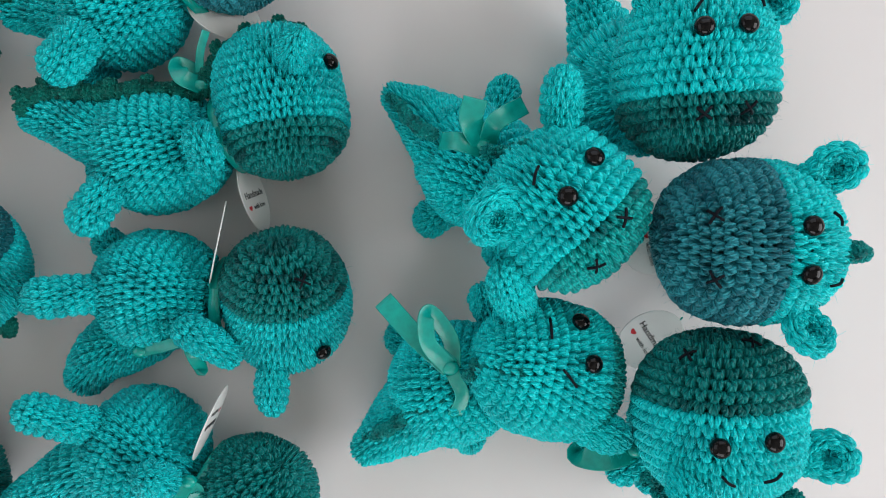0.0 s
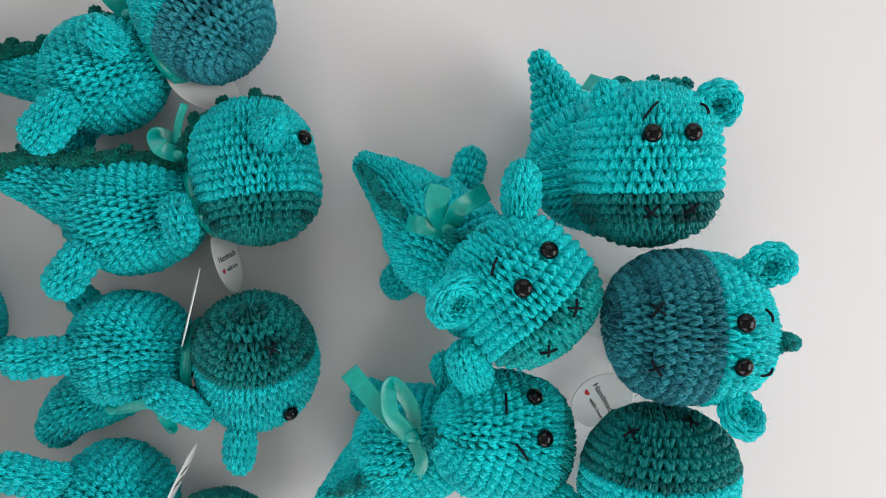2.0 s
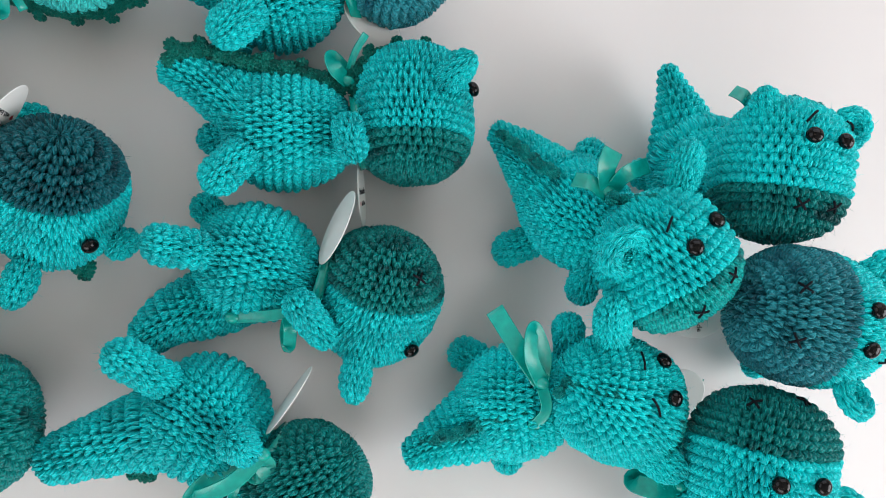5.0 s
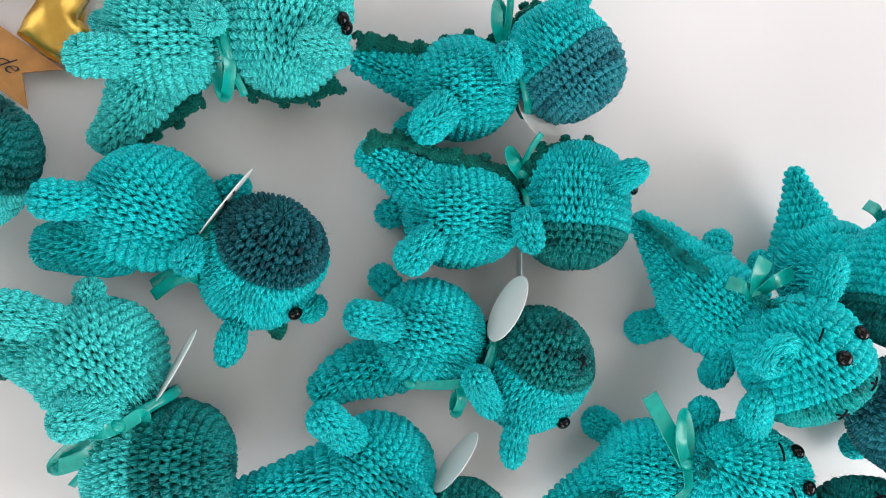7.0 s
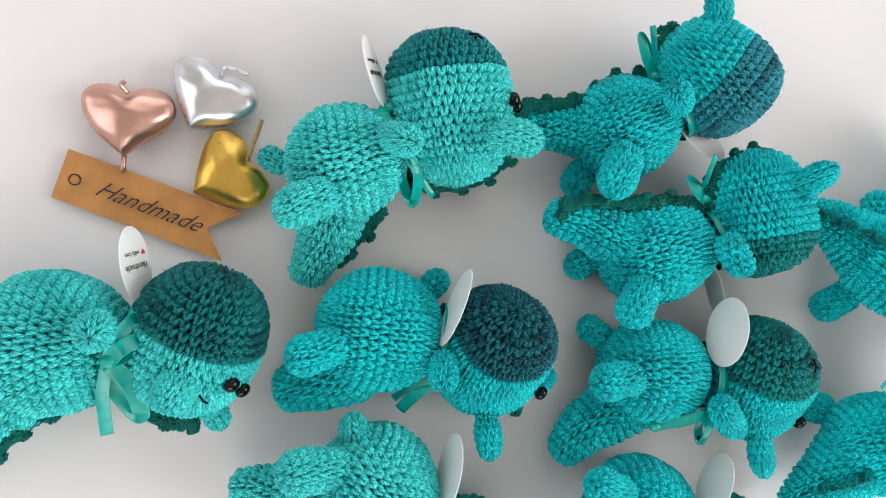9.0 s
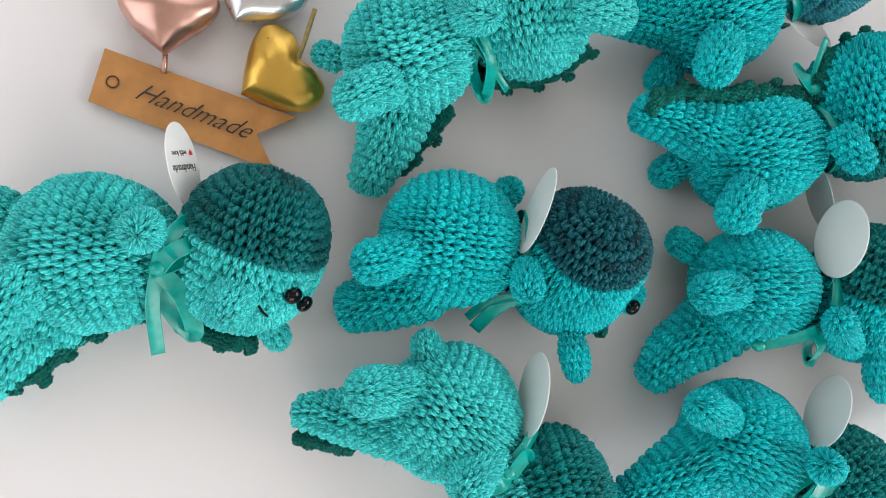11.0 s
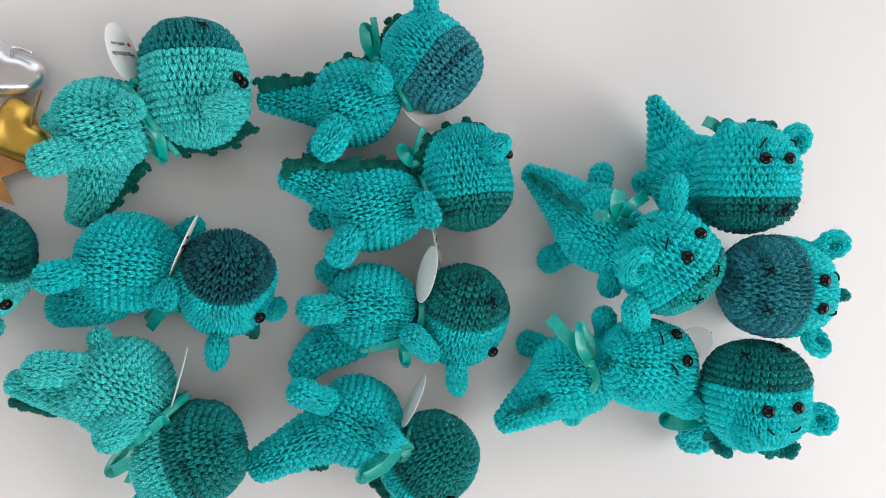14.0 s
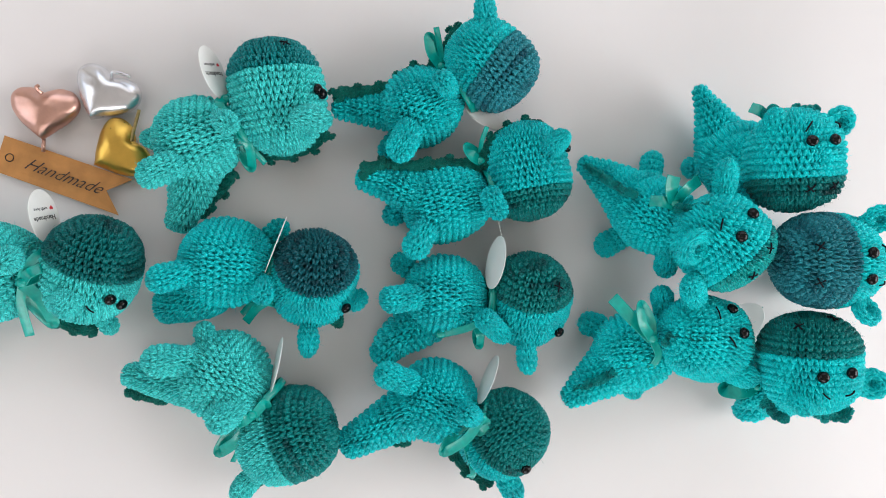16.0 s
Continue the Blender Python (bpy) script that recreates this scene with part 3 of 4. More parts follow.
def crest_strip(pts, hc, mid, toy, seed, low=False, tone="crest"):
    """A row of small rounded scallops, worked along the points; low ones lie almost flat."""
    rng = np.random.RandomState(seed)
    line = spline(pts, 90)
    ln = np.concatenate([[0], np.cumsum(np.linalg.norm(np.diff(line, axis=0), axis=1))])
    tan = frames_along(line)[0]
    V, Q, U = [], [], []
    count = 0
    k = 0
    x = 0.1
    while x < ln[-1]:
        p = np.array([np.interp(x, ln, c) for c in line.T])
        t = np.array([np.interp(x, ln, c) for c in tan.T])
        core = hc if np.linalg.norm(p - hc) < np.linalg.norm(p - mid) else mid
        o = p - core
        o = o - t * (o @ t)
        o = o / (np.linalg.norm(o) + 1e-9) + 0.3 * (rng.rand(3) - 0.5)
        tall = k % 4 == 1
        lumps = [(p - o * 0.5, p + o * (0.0 if low else 0.04), 0.3 + 0.06 * rng.rand())]
        if low:
            lumps = [(p - o * 0.6, p - o * (0.26 - 0.12 * rng.rand()), 0.3 + 0.05 * rng.rand())]
        elif tall:
            # a curled point: two rounded knots side by side
            e = p + o * (0.22 + 0.14 * rng.rand())
            lumps += [(p - o * 0.2, e, 0.27), (e - t * 0.1, e + t * 0.28 * (1 if rng.rand() > 0.4 else -1), 0.21)]
        for a, b, r in lumps:
            l2, r2 = capsule(a, b, r, 20)
            v, q, u, _ = stitched(l2, r2, seed=seed * 7 + k, wide=0.24, tall=0.22, amp=0.055, k=6, m=4)
            V.append(v), Q.append(q + count), U.append(u)
            count += len(v)
        x += 0.36
        k += 1
    if V:
        part_mesh("crest", np.vstack(V), np.vstack(Q), YARN[tone], toy, "scalloped green crest", uvs=np.vstack(U))["kind"] = "stuff"


def swing_tag(tag, toy):
    """An oval card: its tied and its free end, half its width as a way, and the way that its printed side faces."""
    p, q, side, front = (Vector(v) for v in tag)
    c, a = (p + q) / 2, (q - p) / 2
    a = a.normalized() * min(max(a.length, 1.75), 1.95)
    side = (side - a * side.dot(a) / a.length_squared).normalized() * 1.3
    n = a.cross(side).normalized()
    if n.dot(front) < 0:
        n = -n
    bm = bmesh.new()
    seg = 48
    rings = []
    for h, k in ((-0.03, 0.97), (-0.015, 1.0), (0.015, 1.0), (0.03, 0.97)):
        rings.append([bm.verts.new(c + (a * math.cos(w) + side * math.sin(w)) * k + n * h) for w in np.arange(seg) * 2 * math.pi / seg])
    for u, v in zip(rings, rings[1:]):
        for i in range(seg):
            bm.faces.new((u[i], u[(i + 1) % seg], v[(i + 1) % seg], v[i]))
    bm.faces.new(rings[0][::-1])
    bm.faces.new(rings[-1])
    card = part("tag", bm, CARD, toy, "white oval card tag")
    for f in card.data.polygons:
        f.use_smooth = len(f.vertices) == 4
    m = frame_of((-a).cross(n), n, c + n * 0.036)
    lettering("Handmade", 0.44, INK, card, m @ Matrix.Translation((0, 0.1, 0)), bold=0.004)
    lettering("with love", 0.32, INK, card, m @ Matrix.Translation((0.2, -0.5, 0)), bold=0.003)
    bm = bmesh.new()
    vs = [bm.verts.new(m @ Vector((x - 0.75, y - 0.5, 0.004))) for x, y in heart_outline(20) * 0.16]
    bm.faces.new(vs)
    part("printed_heart", bm, RED, card, "small red printed heart")
    bm = bmesh.new()
    tube(bm, [p, p.lerp(q, -0.15) - Vector((0, 0, 0.35))], 0.04, 5)
    part("tag_string", bm, SATIN, toy)


dragon("pale turquoise crocheted dragon lying on its side, dark teal snout", "pale", "teal", 0.35,
       head=((-23.36, 11.38, 3.50), (-0.15, 0.98, 0.10), 3.28, 4.05),
       body=((-25.83, 9.17, 3.40), (-31.04, 7.98, 3.20), 3.0),
       tail=([(-28.96, 6.61, 2.40), (-29.42, 4.92, 2.00), (-30.17, 3.02, 1.50)], 2.15, 1.0),
       limbs=[("arm", (-26.7, 9.5, 5.6), (-26.05, 8.8, 6.75), 0.84), ("leg", (-29.37, 6.69, 5.20), (-31.10, 5.93, 5.40), 1.1), ("leg", (-31.36, 8.41, 1.60), (-32.19, 8.86, 1.40), 0.7)],
       ears=[((-21.76, 9.42, 6.80), (-20.42, 9.27, 7.00), 1.05, None)],
       eyes=[(-20.48, 11.51, 5.64), (-20.21, 11.31, 5.24)],
       noses=[(-22.62, 14.45, 6.02)],
       brows=[],
       crest=[[(-25.79, 7.79, 2.50), (-24.28, 7.42, 2.60), (-22.39, 7.60, 2.60), (-21.05, 8.17, 2.60), (-20.08, 9.01, 2.80)], [(-26.81, 6.69, 2.00), (-26.55, 5.99, 2.00), (-27.60, 4.76, 1.80), (-28.60, 3.41, 1.50)]],
       strips=[([(-26.54, 10.98, 4.50), (-26.88, 10.68, 5.00), (-26.63, 10.14, 5.00), (-25.85, 9.33, 5.50)], 0.55, (0.3, 0, 1)), ([(-25.75, 8.88, 5.00), (-25.09, 7.83, 4.55), (-25.12, 6.62, 3.30), (-25.79, 7.71, 3.85), (-25.79, 8.92, 4.80)], 0.6, (1, 0, 0.4)), ([(-25.66, 8.61, 4.50), (-24.16, 6.90, 3.60)], 0.4, (1, 0.8, 0.1))],
       tag=((-26.78, 11.06, 4.60), (-27.78, 14.13, 5.00), (-0.47, 0, 1), (1, 0, 0.3)))
dragon("turquoise crocheted dragon lying on its side, blue-teal snout", "main", "blue", 0.05,
       head=((-8.95, 13.85, 4.15), (0.76, -0.63, 0.15), 3.02, 3.3),
       body=((-10.88, 12.11, 3.10), (-16.22, 10.03, 3.00), 2.95),
       tail=([(-15.41, 10.91, 2.60), (-17.36, 10.93, 2.30), (-19.40, 11.02, 2.20)], 1.75, 0.8),
       limbs=[("arm", (-11.88, 11.56, 5.80), (-12.73, 12.12, 6.30), 0.82), ("leg", (-14.51, 9.42, 5.00), (-15.37, 7.69, 5.40), 1.1), ("leg", (-15.15, 9.11, 1.60), (-15.82, 8.04, 1.40), 0.95)],
       ears=[((-9.50, 16.20, 5.40), (-9.70, 17.35, 5.70), 0.95, None)],
       eyes=[],
       noses=[],
       brows=[],
       crest=[[(-19.62, 11.55, 2.80), (-19.30, 12.09, 3.00), (-17.76, 12.22, 3.00), (-15.83, 12.61, 3.20), (-14.34, 13.76, 3.20), (-12.88, 13.88, 3.20), (-12.20, 14.62, 3.20)], [(-12.08, 14.61, 3.50), (-11.84, 15.72, 3.50), (-11.06, 16.82, 3.60)]],
       strips=[([(-12.39, 13.68, 4.00), (-13.08, 14.41, 4.55), (-13.20, 15.57, 4.30), (-12.51, 14.82, 3.85), (-12.36, 13.74, 3.80)], 0.75, (1, 0.2, 0.3)), ([(-12.31, 13.99, 4.00), (-12.50, 15.06, 4.30), (-12.77, 16.18, 4.60)], 0.45, (1, 0, 0.1))],
       tag=((-10.61, 11.54, 3.40), (-7.58, 9.98, 3.00), (-0.39, -0.76, 0.55), (-1, -1, -1)))
dragon("turquoise crocheted dragon lying on its side against others, green snout", "main", "green", 0.5,
       head=((-6.32, 6.6, 3.90), (0.16, -0.98, 0.10), 3.0, 3.55),
       body=((-8.79, 5.18, 3.20), (-15.00, 3.76, 3.20), 3.05),
       tail=([(-14.13, 5.10, 3.60), (-15.87, 5.68, 3.50), (-17.59, 6.13, 3.40)], 1.9, 1.0),
       limbs=[("arm", (-9.50, 5.00, 5.90), (-8.94, 3.49, 5.78), 0.82), ("leg", (-13.32, 2.72, 5.00), (-14.36, 1.13, 5.20), 1.0), ("leg", (-14.53, 4.28, 1.30), (-15.66, 3.59, 1.20), 0.9)],
       ears=[((-5.48, 7.72, 6.09), (-5.05, 8.30, 7.24), 0.95, None)],
       eyes=[(-4.00, 8.04, 5.20)],
       noses=[],
       brows=[],
       crest=[[(-17.95, 6.21, 4.40), (-17.05, 6.87, 4.60), (-15.56, 6.98, 4.80), (-13.68, 6.94, 5.00), (-11.75, 7.11, 4.80), (-9.81, 6.84, 4.40)], [(-9.66, 6.92, 4.40), (-9.28, 8.35, 4.50), (-7.93, 9.46, 4.30), (-6.45, 10.01, 4.00), (-5.43, 10.04, 4.00)]],
       strips=[([(-9.75, 7.18, 4.50), (-10.38, 7.44, 5.00), (-10.64, 8.02, 4.70), (-10.04, 7.75, 4.30), (-9.72, 7.21, 4.30)], 0.8, (1, 0.4, 0.3)), ([(-9.81, 7.39, 4.40), (-9.69, 8.48, 4.80), (-9.37, 9.45, 5.00)], 0.35, (1, 0, 0.1))],
       tag=((-8.38, 4.02, 2.80), (-7.44, 0.88, 2.20), (-0.24, 0, 1), (1, 0, 0.3)))
dragon("turquoise crocheted dragon lying on its side, dark green snout turned up", "main", "green", 0.3,
       head=((-6.13, -2.42, 3.40), (0.00, 0.78, 0.62), 2.95, 3.6),
       body=((-9.06, -2.17, 3.20), (-14.89, -1.71, 3.10), 2.95),
       tail=([(-13.61, -3.99, 2.00), (-15.40, -5.20, 1.70), (-16.35, -6.35, 1.40)], 1.9, 1.05),
       limbs=[("arm", (-8.13, -4.79, 4.60), (-9.98, -3.25, 5.50), 0.85), ("leg", (-13.90, -1.99, 5.00), (-16.00, -2.19, 5.60), 1.0), ("leg", (-14.20, -0.38, 2.00), (-15.15, 0.27, 1.80), 0.85)],
       ears=[((-6.49, -5.24, 4.40), (-6.51, -6.68, 4.60), 0.9, None)],
       eyes=[(-4.33, -4.55, 4.57)],
       noses=[(-4.96, -1.46, 6.25)],
       brows=[],
       crest=[[(-15.35, -5.90, 1.00), (-14.54, -5.80, 1.00), (-15.76, -6.42, 1.00)]],
       strips=[([(-12.48, -4.64, 4.20), (-11.21, -4.32, 4.80), (-10.08, -3.94, 5.00)], 0.5, (0, 0.6, 1)), ([(-10.08, -4.13, 5.00), (-9.87, -4.74, 4.95), (-9.80, -5.48, 4.10), (-10.04, -4.85, 4.25), (-10.05, -4.16, 4.80)], 0.6, (0.4, 0.3, 1))],
       tag=((-9.18, -1.55, 5.00), (-8.47, 2.04, 5.00), (0.3, 0, 1), (1, 0, 0)))
dragon("turquoise crocheted dragon lying on its side, green snout, satin bow", "main", "green", -0.2,
       head=((-7.9, -11.95, 3.10), (0.55, 0.70, 0.45), 2.95, 3.35),
       body=((-9.96, -10.60, 3.10), (-15.29, -8.17, 3.00), 3.0),
       tail=([(-15.31, -10.27, 3.20), (-17.05, -11.23, 3.00), (-18.79, -12.19, 2.80)], 1.95, 1.05),
       limbs=[("arm", (-10.52, -9.93, 5.80), (-11.35, -9.35, 6.30), 0.85), ("leg", (-14.26, -7.89, 4.60), (-16.39, -6.90, 5.80), 0.95)],
       ears=[((-7.94, -14.49, 3.60), (-7.34, -15.70, 3.60), 1.0, None)],
       eyes=[(-6.87, -13.69, 5.28)],
       noses=[],
       brows=[],
       crest=[[(-11.48, -13.16, 2.50), (-10.87, -14.19, 2.50), (-9.86, -15.15, 2.50), (-8.84, -15.60, 2.50)], [(-15.45, -12.53, 2.20), (-14.33, -12.45, 2.20)]],
       strips=[([(-9.91, -10.05, 5.40), (-10.95, -11.41, 5.65), (-12.43, -12.37, 5.10), (-11.41, -10.98, 4.95), (-9.87, -10.10, 5.20)], 0.7, (0.5, 0.3, 1)), ([(-9.99, -10.20, 5.40), (-9.53, -10.52, 5.40), (-9.95, -11.12, 5.20), (-10.38, -10.78, 5.00)], 0.6, (0.2, -0.3, 1)), ([(-10.26, -10.84, 5.20), (-10.78, -12.01, 4.60), (-10.10, -14.33, 3.40), (-10.36, -14.85, 3.00)], 0.5, (1, 0.2, 0.6))],
       tag=((-9.91, -9.25, 4.60), (-8.64, -6.24, 4.40), (0.06, 0, 1), (1, 0, 0)))
dragon("turquoise crocheted dragon lying on its side, deep blue snout turned up", "main", "navy", 0.4,
       head=((-21.05, -0.82, 3.50), (0.15, 0.63, 0.76), 2.98, 3.6),
       body=((-23.76, -0.20, 3.30), (-29.51, 0.70, 3.20), 3.2),
       tail=([(-28.38, -1.78, 2.60), (-29.75, -2.37, 2.20), (-31.09, -2.77, 1.70)], 1.9, 1.15),
       limbs=[("arm", (-23.80, -0.88, 5.20), (-24.18, -1.82, 5.80), 0.75), ("leg", (-28.26, -0.13, 4.80), (-30.49, -0.66, 5.80), 1.0), ("arm", (-24.42, 1.85, 1.50), (-23.52, 2.76, 1.30), 0.85)],
       ears=[((-21.39, -4.06, 3.80), (-21.36, -5.28, 4.30), 0.85, None), ((-18.38, -2.67, 2.80), (-18.11, -2.20, 2.80), 0.8, None)],
       eyes=[(-18.75, -2.82, 4.69)],
       noses=[],
       brows=[],
       crest=[[(-30.10, -3.07, 1.50), (-28.98, -3.09, 1.50), (-27.48, -2.68, 1.50)], [(-19.74, -3.93, 2.40), (-19.16, -3.94, 2.40)]],
       strips=[([(-23.76, -1.53, 4.60), (-24.05, -2.08, 4.60), (-23.55, -2.30, 4.20), (-23.54, -1.57, 4.00)], 0.6, (1, 0, 0.5)), ([(-23.71, -2.10, 4.40), (-24.72, -2.71, 3.60), (-25.58, -3.71, 2.80)], 0.6, (0.4, 0.6, 1)), ([(-23.71, -2.10, 4.40), (-25.12, -2.53, 3.40), (-25.87, -3.19, 2.60)], 0.4, (0.4, 0.6, 1))],
       tag=((-24.05, -0.42, 5.15), (-22.6, 3.36, 5.15), (0.1, 0, 1), (1, 0, 0)))
dragon("pale turquoise crocheted dragon lying on its side, green striped snout", "pale", "green", 0.1,
       head=((-22.82, -11.31, 3.30), (0.93, 0.31, 0.21), 3.22, 3.5),
       body=((-24.52, -8.83, 3.30), (-28.88, -5.78, 3.30), 3.2),
       tail=([(-29.57, -7.46, 3.00), (-31.47, -7.36, 2.60), (-33.17, -7.11, 2.30)], 1.95, 0.8),
       limbs=[("leg", (-27.59, -5.18, 4.00), (-27.97, -4.05, 4.20), 0.75), ("leg", (-28.31, -6.03, 4.60), (-30.61, -5.85, 5.60), 1.15), ("arm", (-25.14, -8.75, 4.60), (-26.86, -9.31, 6.00), 1.05)],
       ears=[((-25.01, -13.89, 3.00), (-25.86, -14.98, 2.80), 1.0, None)],
       eyes=[],
       noses=[],
       brows=[],
       crest=[[(-33.40, -8.56, 1.80), (-32.97, -8.65, 1.80), (-32.22, -8.91, 1.60), (-31.12, -9.21, 1.60)], [(-25.59, -15.10, 1.60), (-24.63, -15.06, 1.60)]],
       strips=[([(-24.82, -9.37, 5.60), (-25.27, -9.62, 6.05), (-25.95, -9.77, 5.70), (-25.48, -9.50, 5.35), (-24.84, -9.42, 5.40)], 0.7, (0.3, 0.3, 1)), ([(-24.71, -9.48, 5.60), (-24.01, -8.68, 5.60), (-23.92, -9.24, 5.20), (-24.70, -9.83, 5.20)], 0.6, (0.3, -0.3, 1)), ([(-25.05, -9.82, 5.20), (-25.77, -11.08, 4.95), (-27.12, -12.10, 3.90), (-26.36, -10.79, 4.25), (-25.08, -9.87, 5.00)], 0.75, (0.7, 0.4, 1)), ([(-25.08, -10.05, 5.00), (-25.77, -11.76, 4.00), (-26.38, -13.01, 3.20)], 0.35, (1, 0, 0.4))],
       tag=((-23.77, -8.17, 4.60), (-22.99, -4.60, 4.40), (0.2, 0, 1), (1, 0, 0)))
dragon("pale turquoise crocheted dragon lying on its side, striped teal snout", "pale", "deep", 0.3,
       head=((-35.20, -0.12, 3.50), (0.38, 0.85, 0.35), 3.12, 3.65),
       body=((-38.81, -0.23, 3.50), (-43.50, -0.09, 3.40), 3.4),
       tail=([(-43.91, -2.54, 2.60), (-45.12, -4.18, 2.30), (-47.06, -6.31, 1.80)], 2.3, 1.0),
       limbs=[("arm", (-38.59, 0.83, 6.20), (-38.63, 0.38, 7.00), 0.9), ("leg", (-42.86, -1.08, 5.80), (-43.55, -2.40, 6.20), 1.15), ("leg", (-44.40, 1.42, 3.00), (-45.14, 1.60, 3.00), 1.05)],
       ears=[((-35.45, -1.69, 5.80), (-35.71, -2.17, 6.20), 1.05, None), ((-34.65, -2.99, 3.40), (-34.26, -3.64, 3.20), 0.75, None)],
       eyes=[(-33.36, -1.95, 5.46), (-32.97, -2.34, 4.50)],
       noses=[],
       brows=[((-34.64, -2.39, 5.86), (-34.38, -2.78, 5.42))],
       crest=[[(-39.49, -2.71, 3.00), (-40.94, -3.15, 3.00), (-42.47, -4.17, 3.00), (-43.70, -5.23, 2.60), (-45.37, -5.71, 2.20)], [(-38.25, -3.39, 2.00), (-37.00, -3.92, 2.50), (-35.83, -4.21, 2.80), (-35.06, -4.09, 3.00)]],
       strips=[([(-38.34, -0.81, 5.80), (-37.98, 0.18, 5.95), (-37.39, 0.95, 5.30), (-37.73, -0.06, 5.25), (-38.39, -0.81, 5.60)], 0.6, (1, 0.3, 0.5)), ([(-38.34, -0.81, 5.80), (-37.77, -0.23, 6.15), (-37.16, 0.06, 5.70), (-37.72, -0.53, 5.45), (-38.39, -0.81, 5.60)], 0.7, (0.2, 1, 0.6)), ([(-38.39, -0.91, 5.60), (-38.72, -2.25, 5.00), (-38.84, -4.31, 3.60)], 0.55, (1, 0.1, 0.3)), ([(-38.33, -0.92, 5.60), (-37.56, -2.00, 4.95), (-37.47, -3.53, 3.50), (-38.28, -2.35, 4.25), (-38.37, -0.92, 5.40)], 0.75, (1, 0.1, 0.6))],
       tag=((-37.48, 1.84, 4.00), (-37.99, 4.73, 4.40), (-0.3, 0, 1), (1, 0, 0.5)))
dragon("turquoise crocheted dragon sitting up with green snout and two round ears", "main_lit", "green", 0.28,
       head=((10.78, 6.98, 8.20), (0.06, -1.00, -0.05), 3.2, 3.5),
       body=((9.97, 7.10, 5.79), (9.14, 7.05, 2.85), 2.9),
       tail=([(9.25, 8.52, 2.85), (8.25, 10.62, 2.73), (7.25, 12.95, 2.60)], 2.85, 0.6),
       limbs=[("leg", (8.54, 7.21, 1.50), (7.14, 7.30, 1.30), 0.95), ("arm", (8.84, 5.96, 5.17), (9.70, 4.76, 5.18), 0.85)],
       ears=[((12.67, 8.94, 9.10), (13.63, 9.70, 9.50), 0.95, (0.1, -0.2, 1)), ((9.45, 8.50, 9.10), (8.85, 9.47, 9.40), 1.0, None)],
       eyes=[(9.95, 7.79, 11.27), (11.47, 7.89, 11.28)],
       noses=[(10.14, 4.91, 10.82), (11.69, 5.10, 10.87)],
       brows=[((9.73, 8.46, 11.05), (10.21, 9.03, 10.91)), ((12.09, 9.14, 10.54), (12.37, 8.81, 10.59))],
       crest=[[(9.25, 10.33, 7.40), (10.00, 10.44, 7.70), (10.75, 10.29, 8.10), (11.84, 10.51, 8.30), (12.46, 10.22, 8.30)]],
       strips=[([(9.90, 10.13, 6.90), (8.96, 10.47, 7.40), (8.45, 10.75, 7.10)], 0.85, (0.3, 0.4, 1)), ([(9.82, 10.21, 6.90), (9.83, 10.65, 7.40), (10.37, 10.55, 7.20)], 0.6, (0.3, -0.6, 1))],
       tag=None)
dragon("turquoise crocheted dragon sitting with tail stretched out, satin bow", "main_lit", "mixed", 0.48,
       head=((5.65, 1.65, 8.20), (0.71, -0.69, 0.12), 3.12, 3.25),
       body=((4.43, 2.13, 5.88), (1.21, 4.64, 3.38), 2.85),
       tail=([(1.47, 4.86, 3.25), (0.07, 6.23, 2.50), (-1.55, 7.48, 1.62)], 2.5, 0.65),
       limbs=[("leg", (1.71, 2.25, 1.62), (0.24, 1.33, 1.20), 1.05), ("leg", (3.73, 6.28, 1.62), (4.11, 7.86, 1.30), 0.95), ("arm", (3.56, 1.36, 5.38), (3.48, -0.24, 4.12), 0.88)],
       ears=[((5.27, 4.60, 9.00), (5.39, 6.02, 9.40), 1.0, None), ((3.39, 1.77, 10.00), (2.55, 0.96, 10.00), 1.1, (0.8, -0.2, 0.9))],
       eyes=[(6.21, 3.29, 10.92), (5.18, 1.85, 11.31)],
       noses=[(6.40, -0.68, 10.70), (7.32, 1.11, 11.21)],
       brows=[((4.27, 2.87, 10.78), (4.11, 2.31, 10.86))],
       crest=[[(-1.77, 7.36, 2.50), (-1.21, 6.62, 3.62), (-0.65, 5.64, 5.38), (0.25, 4.88, 6.60)], [(2.05, 3.72, 9.40), (2.76, 4.02, 10.20), (4.00, 4.26, 10.00)]],
       strips=[([(2.52, 4.11, 8.00), (1.98, 4.93, 8.70), (2.14, 5.81, 8.70)], 0.95, (0.3, 0.1, 1)), ([(2.67, 4.19, 8.00), (2.93, 4.89, 8.80), (4.10, 5.65, 8.30)], 0.75, (0.3, -0.3, 1)), ([(2.44, 3.96, 8.00), (1.42, 4.18, 8.50), (0.80, 4.25, 8.00)], 0.75, (-0.2, 0.6, 1))],
       tag=None, flat_crest=True)
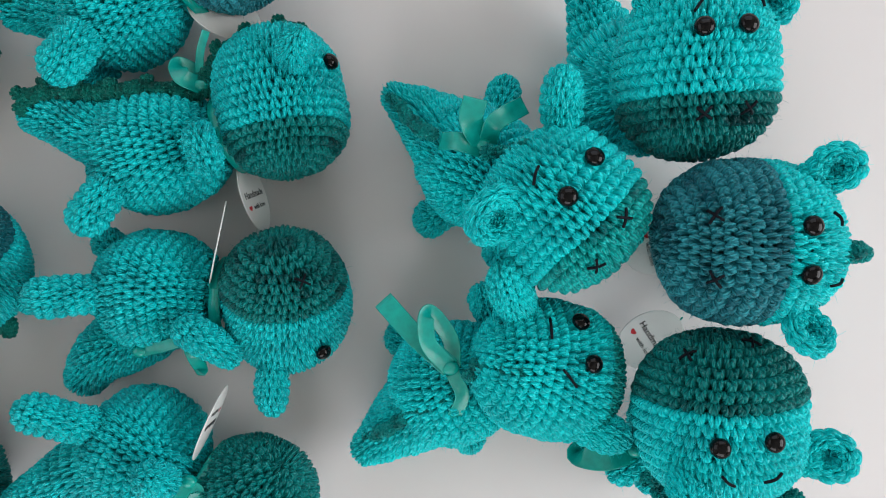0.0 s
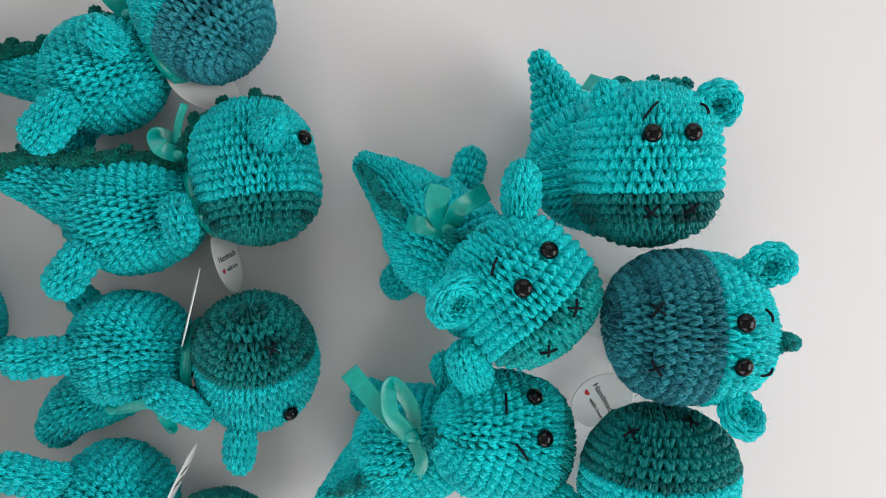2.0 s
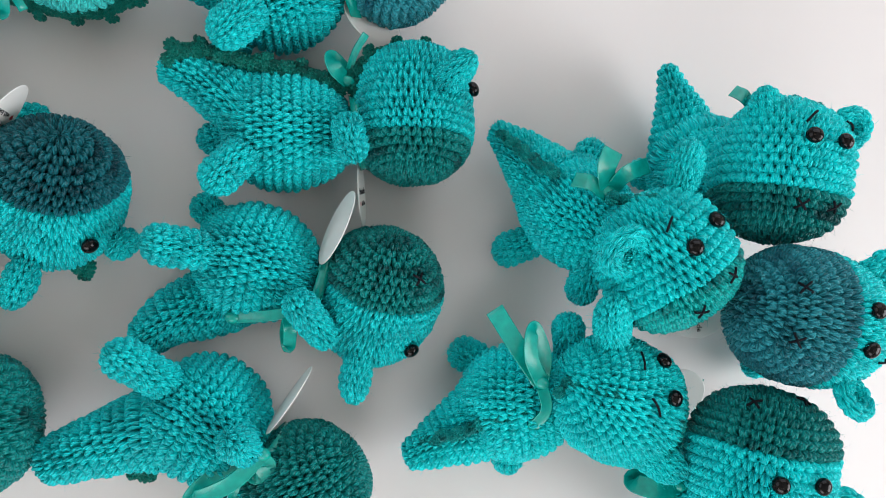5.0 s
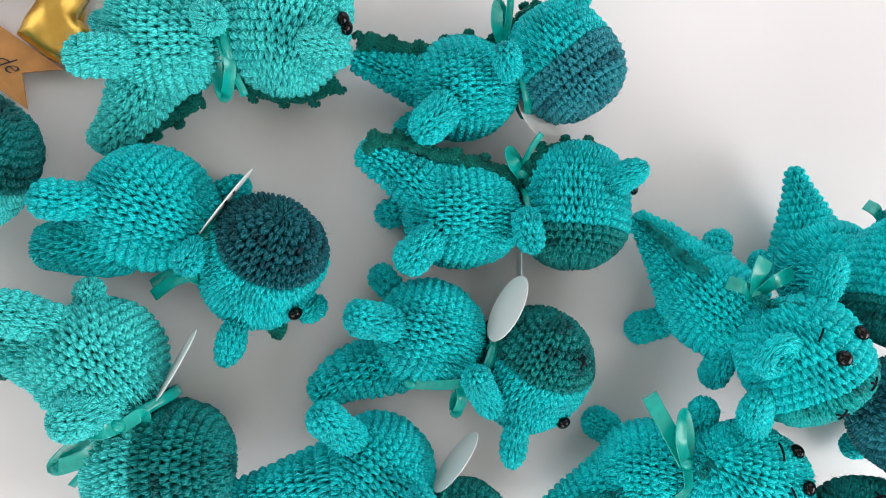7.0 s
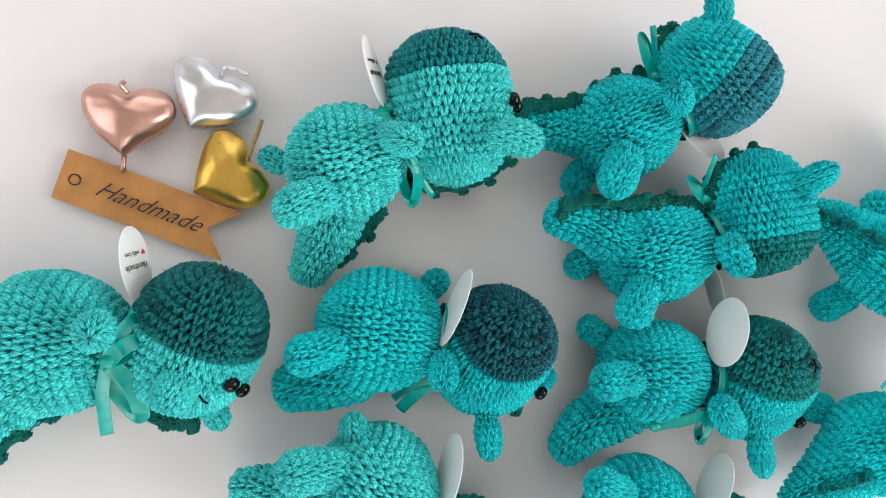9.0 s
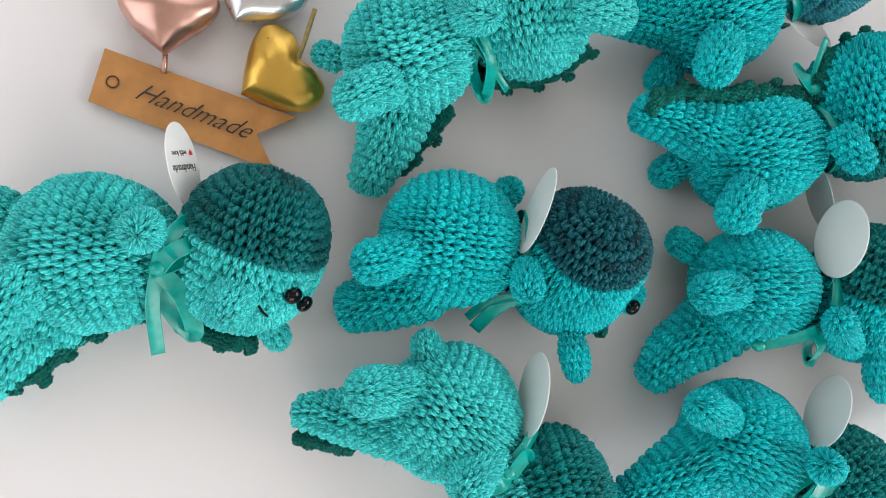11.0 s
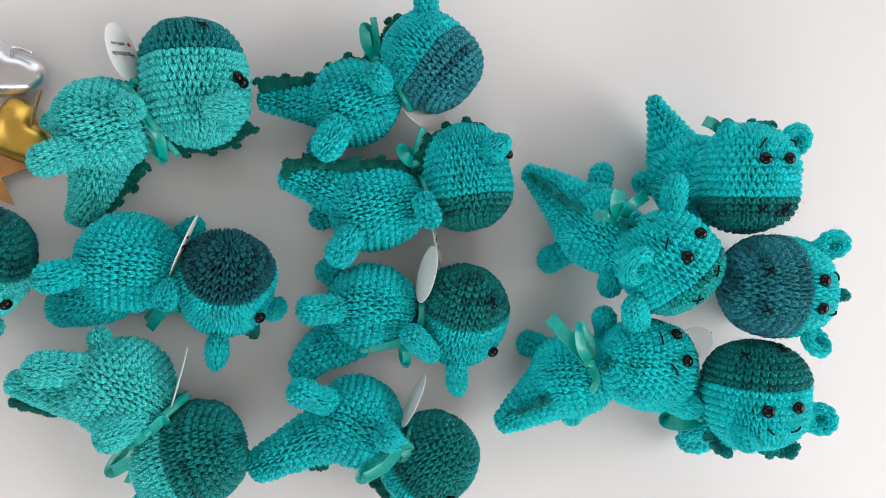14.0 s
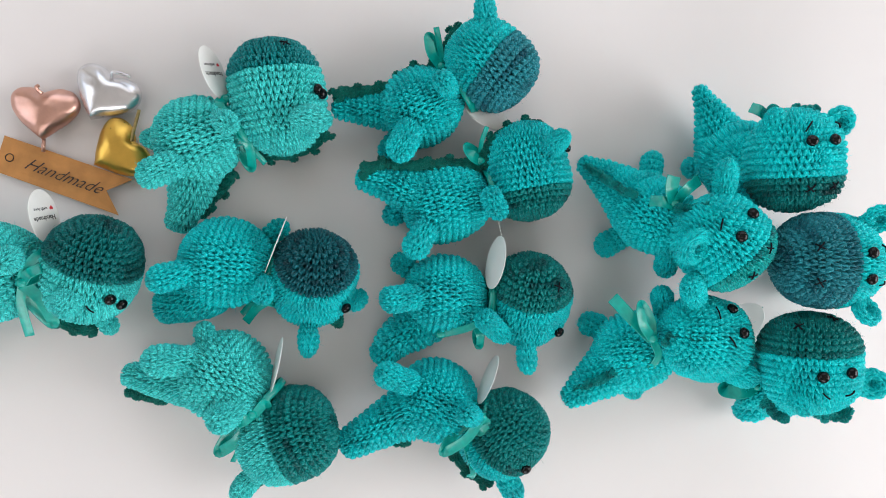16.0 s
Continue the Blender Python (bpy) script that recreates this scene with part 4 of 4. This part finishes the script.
dragon("turquoise crocheted dragon lying on its belly with wide satin bow", "main_lit", "mixed", 0.6,
       head=((5.28, -5.02, 6.50), (0.94, -0.22, -0.25), 2.95, 3.3),
       body=((3.17, -5.60, 4.54), (-0.05, -6.45, 3.41), 3.0),
       tail=([(0.59, -6.96, 3.19), (-0.95, -8.25, 2.62), (-2.75, -9.70, 1.95)], 2.75, 0.85),
       limbs=[("leg", (0.14, -4.60, 1.61), (-1.05, -4.40, 1.30), 1.05), ("leg", (2.24, -8.10, 1.61), (2.45, -9.51, 1.30), 0.9), ("arm", (3.54, -4.13, 4.31), (2.76, -2.15, 5.10), 0.85)],
       ears=[((3.95, -2.39, 7.90), (3.45, -1.16, 8.70), 1.1, None), ((6.34, -6.80, 7.50), (7.72, -7.33, 7.70), 1.05, None)],
       eyes=[(6.34, -2.84, 8.30), (6.65, -4.35, 9.14)],
       noses=[],
       brows=[((5.09, -2.73, 8.55), (5.06, -3.34, 9.08)), ((5.47, -4.54, 9.48), (5.93, -5.13, 9.42))],
       crest=[[(-2.77, -9.19, 2.74), (-1.94, -8.38, 4.31), (-0.82, -7.50, 5.66), (0.43, -6.63, 6.50), (1.34, -6.12, 6.70)], [(1.67, -6.09, 8.90), (2.51, -5.23, 9.50), (3.85, -4.61, 9.50)]],
       strips=[([(1.27, -4.83, 7.30), (-0.18, -3.48, 7.50), (-1.49, -2.07, 7.30)], 0.85, (0.3, -0.2, 1)), ([(1.27, -4.83, 7.30), (0.36, -3.73, 7.85), (0.37, -2.55, 7.60), (1.24, -3.64, 7.15), (1.37, -4.86, 7.10)], 0.7, (0.7, 0, 1)), ([(1.35, -5.02, 7.30), (1.76, -6.00, 7.10), (1.43, -7.03, 6.50)], 0.6, (0.8, 0, 1))],
       tag=None, flat_crest=True)
dragon("turquoise crocheted dragon sitting up with large blue-teal snout", "main_lit", "blue", -0.06,
       head=((12.47, 0.33, 9.10), (-1.00, -0.00, 0.02), 3.2, 3.55),
       body=((14.72, 0.21, 6.14), (17.12, 0.08, 2.96), 2.7),
       tail=([(17.72, -0.16, 2.16), (18.26, -0.39, 1.63), (18.66, -0.62, 1.30)], 1.6, 0.8),
       limbs=[("leg", (17.15, -1.48, 1.50), (15.79, -1.91, 1.40), 0.9), ("leg", (17.17, 1.59, 1.50), (15.82, 2.04, 1.40), 0.9)],
       ears=[((14.3, 2.85, 10.60), (15.15, 2.95, 10.90), 0.88, (-0.3, -0.5, 1)), ((13.6, -2.35, 10.60), (14.05, -3.12, 10.90), 0.88, (0.3, 0.3, 1))],
       eyes=[(13.26, 0.83, 12.20), (13.31, -0.78, 12.03)],
       noses=[(10.20, 1.21, 11.69), (10.27, -1.01, 11.53)],
       brows=[((14.23, 1.29, 11.81), (14.48, 0.90, 11.79)), ((14.83, -1.00, 11.24), (14.34, -1.19, 11.48))],
       crest=[[(15.2, -0.22, 11.00), (15.7, 0.05, 10.80), (16.25, -0.12, 10.50)]],
       strips=[],
       tag=((13.09, 0.47, 2.03), (10.17, -0.29, 1.63), (0, 1, 0.1), (0, 0, 1)))
dragon("turquoise crocheted dragon sitting up with green snout and satin bow", "main_lit", "green", 0.32,
       head=((11.78, -6.52, 8.20), (-0.05, 1.00, 0.06), 3.3, 3.5),
       body=((11.80, -7.62, 5.79), (12.43, -9.00, 2.85), 2.8),
       tail=([(12.82, -9.48, 2.60), (11.67, -10.88, 1.87), (11.03, -11.40, 1.40)], 1.8, 0.8),
       limbs=[("arm", (9.56, -8.65, 6.28), (8.48, -9.29, 6.03), 0.85), ("leg", (11.84, -7.49, 1.62), (11.05, -7.50, 1.40), 0.9)],
       ears=[((15.04, -8.22, 8.90), (16.12, -7.65, 9.30), 0.95, (-0.3, 0.1, 1)), ((9.97, -8.38, 9.90), (9.92, -8.77, 10.40), 0.9, None)],
       eyes=[(10.58, -6.91, 11.31), (12.40, -6.66, 11.40)],
       noses=[(9.97, -3.86, 9.83), (12.37, -3.46, 9.81)],
       brows=[((10.75, -8.00, 11.13), (11.15, -8.30, 11.11)), ((12.22, -8.11, 11.18), (12.78, -7.85, 11.11))],
       crest=[[(9.36, -8.91, 6.90), (9.92, -10.18, 7.30), (10.82, -10.55, 7.50)], [(12.76, -10.19, 7.70), (13.81, -10.34, 7.70), (15.14, -10.51, 7.50), (15.41, -9.78, 7.70)]],
       strips=[([(8.95, -8.32, 6.90), (7.52, -8.58, 7.25), (6.54, -8.46, 6.80), (7.90, -8.17, 6.55), (9.08, -8.36, 6.70)], 0.9, (0.2, 0.6, 1))],
       tag=((12.60, -3.62, 1.62), (10.04, -5.26, 1.30), (0.6, 1, 0.1), (0, 0, 1)))
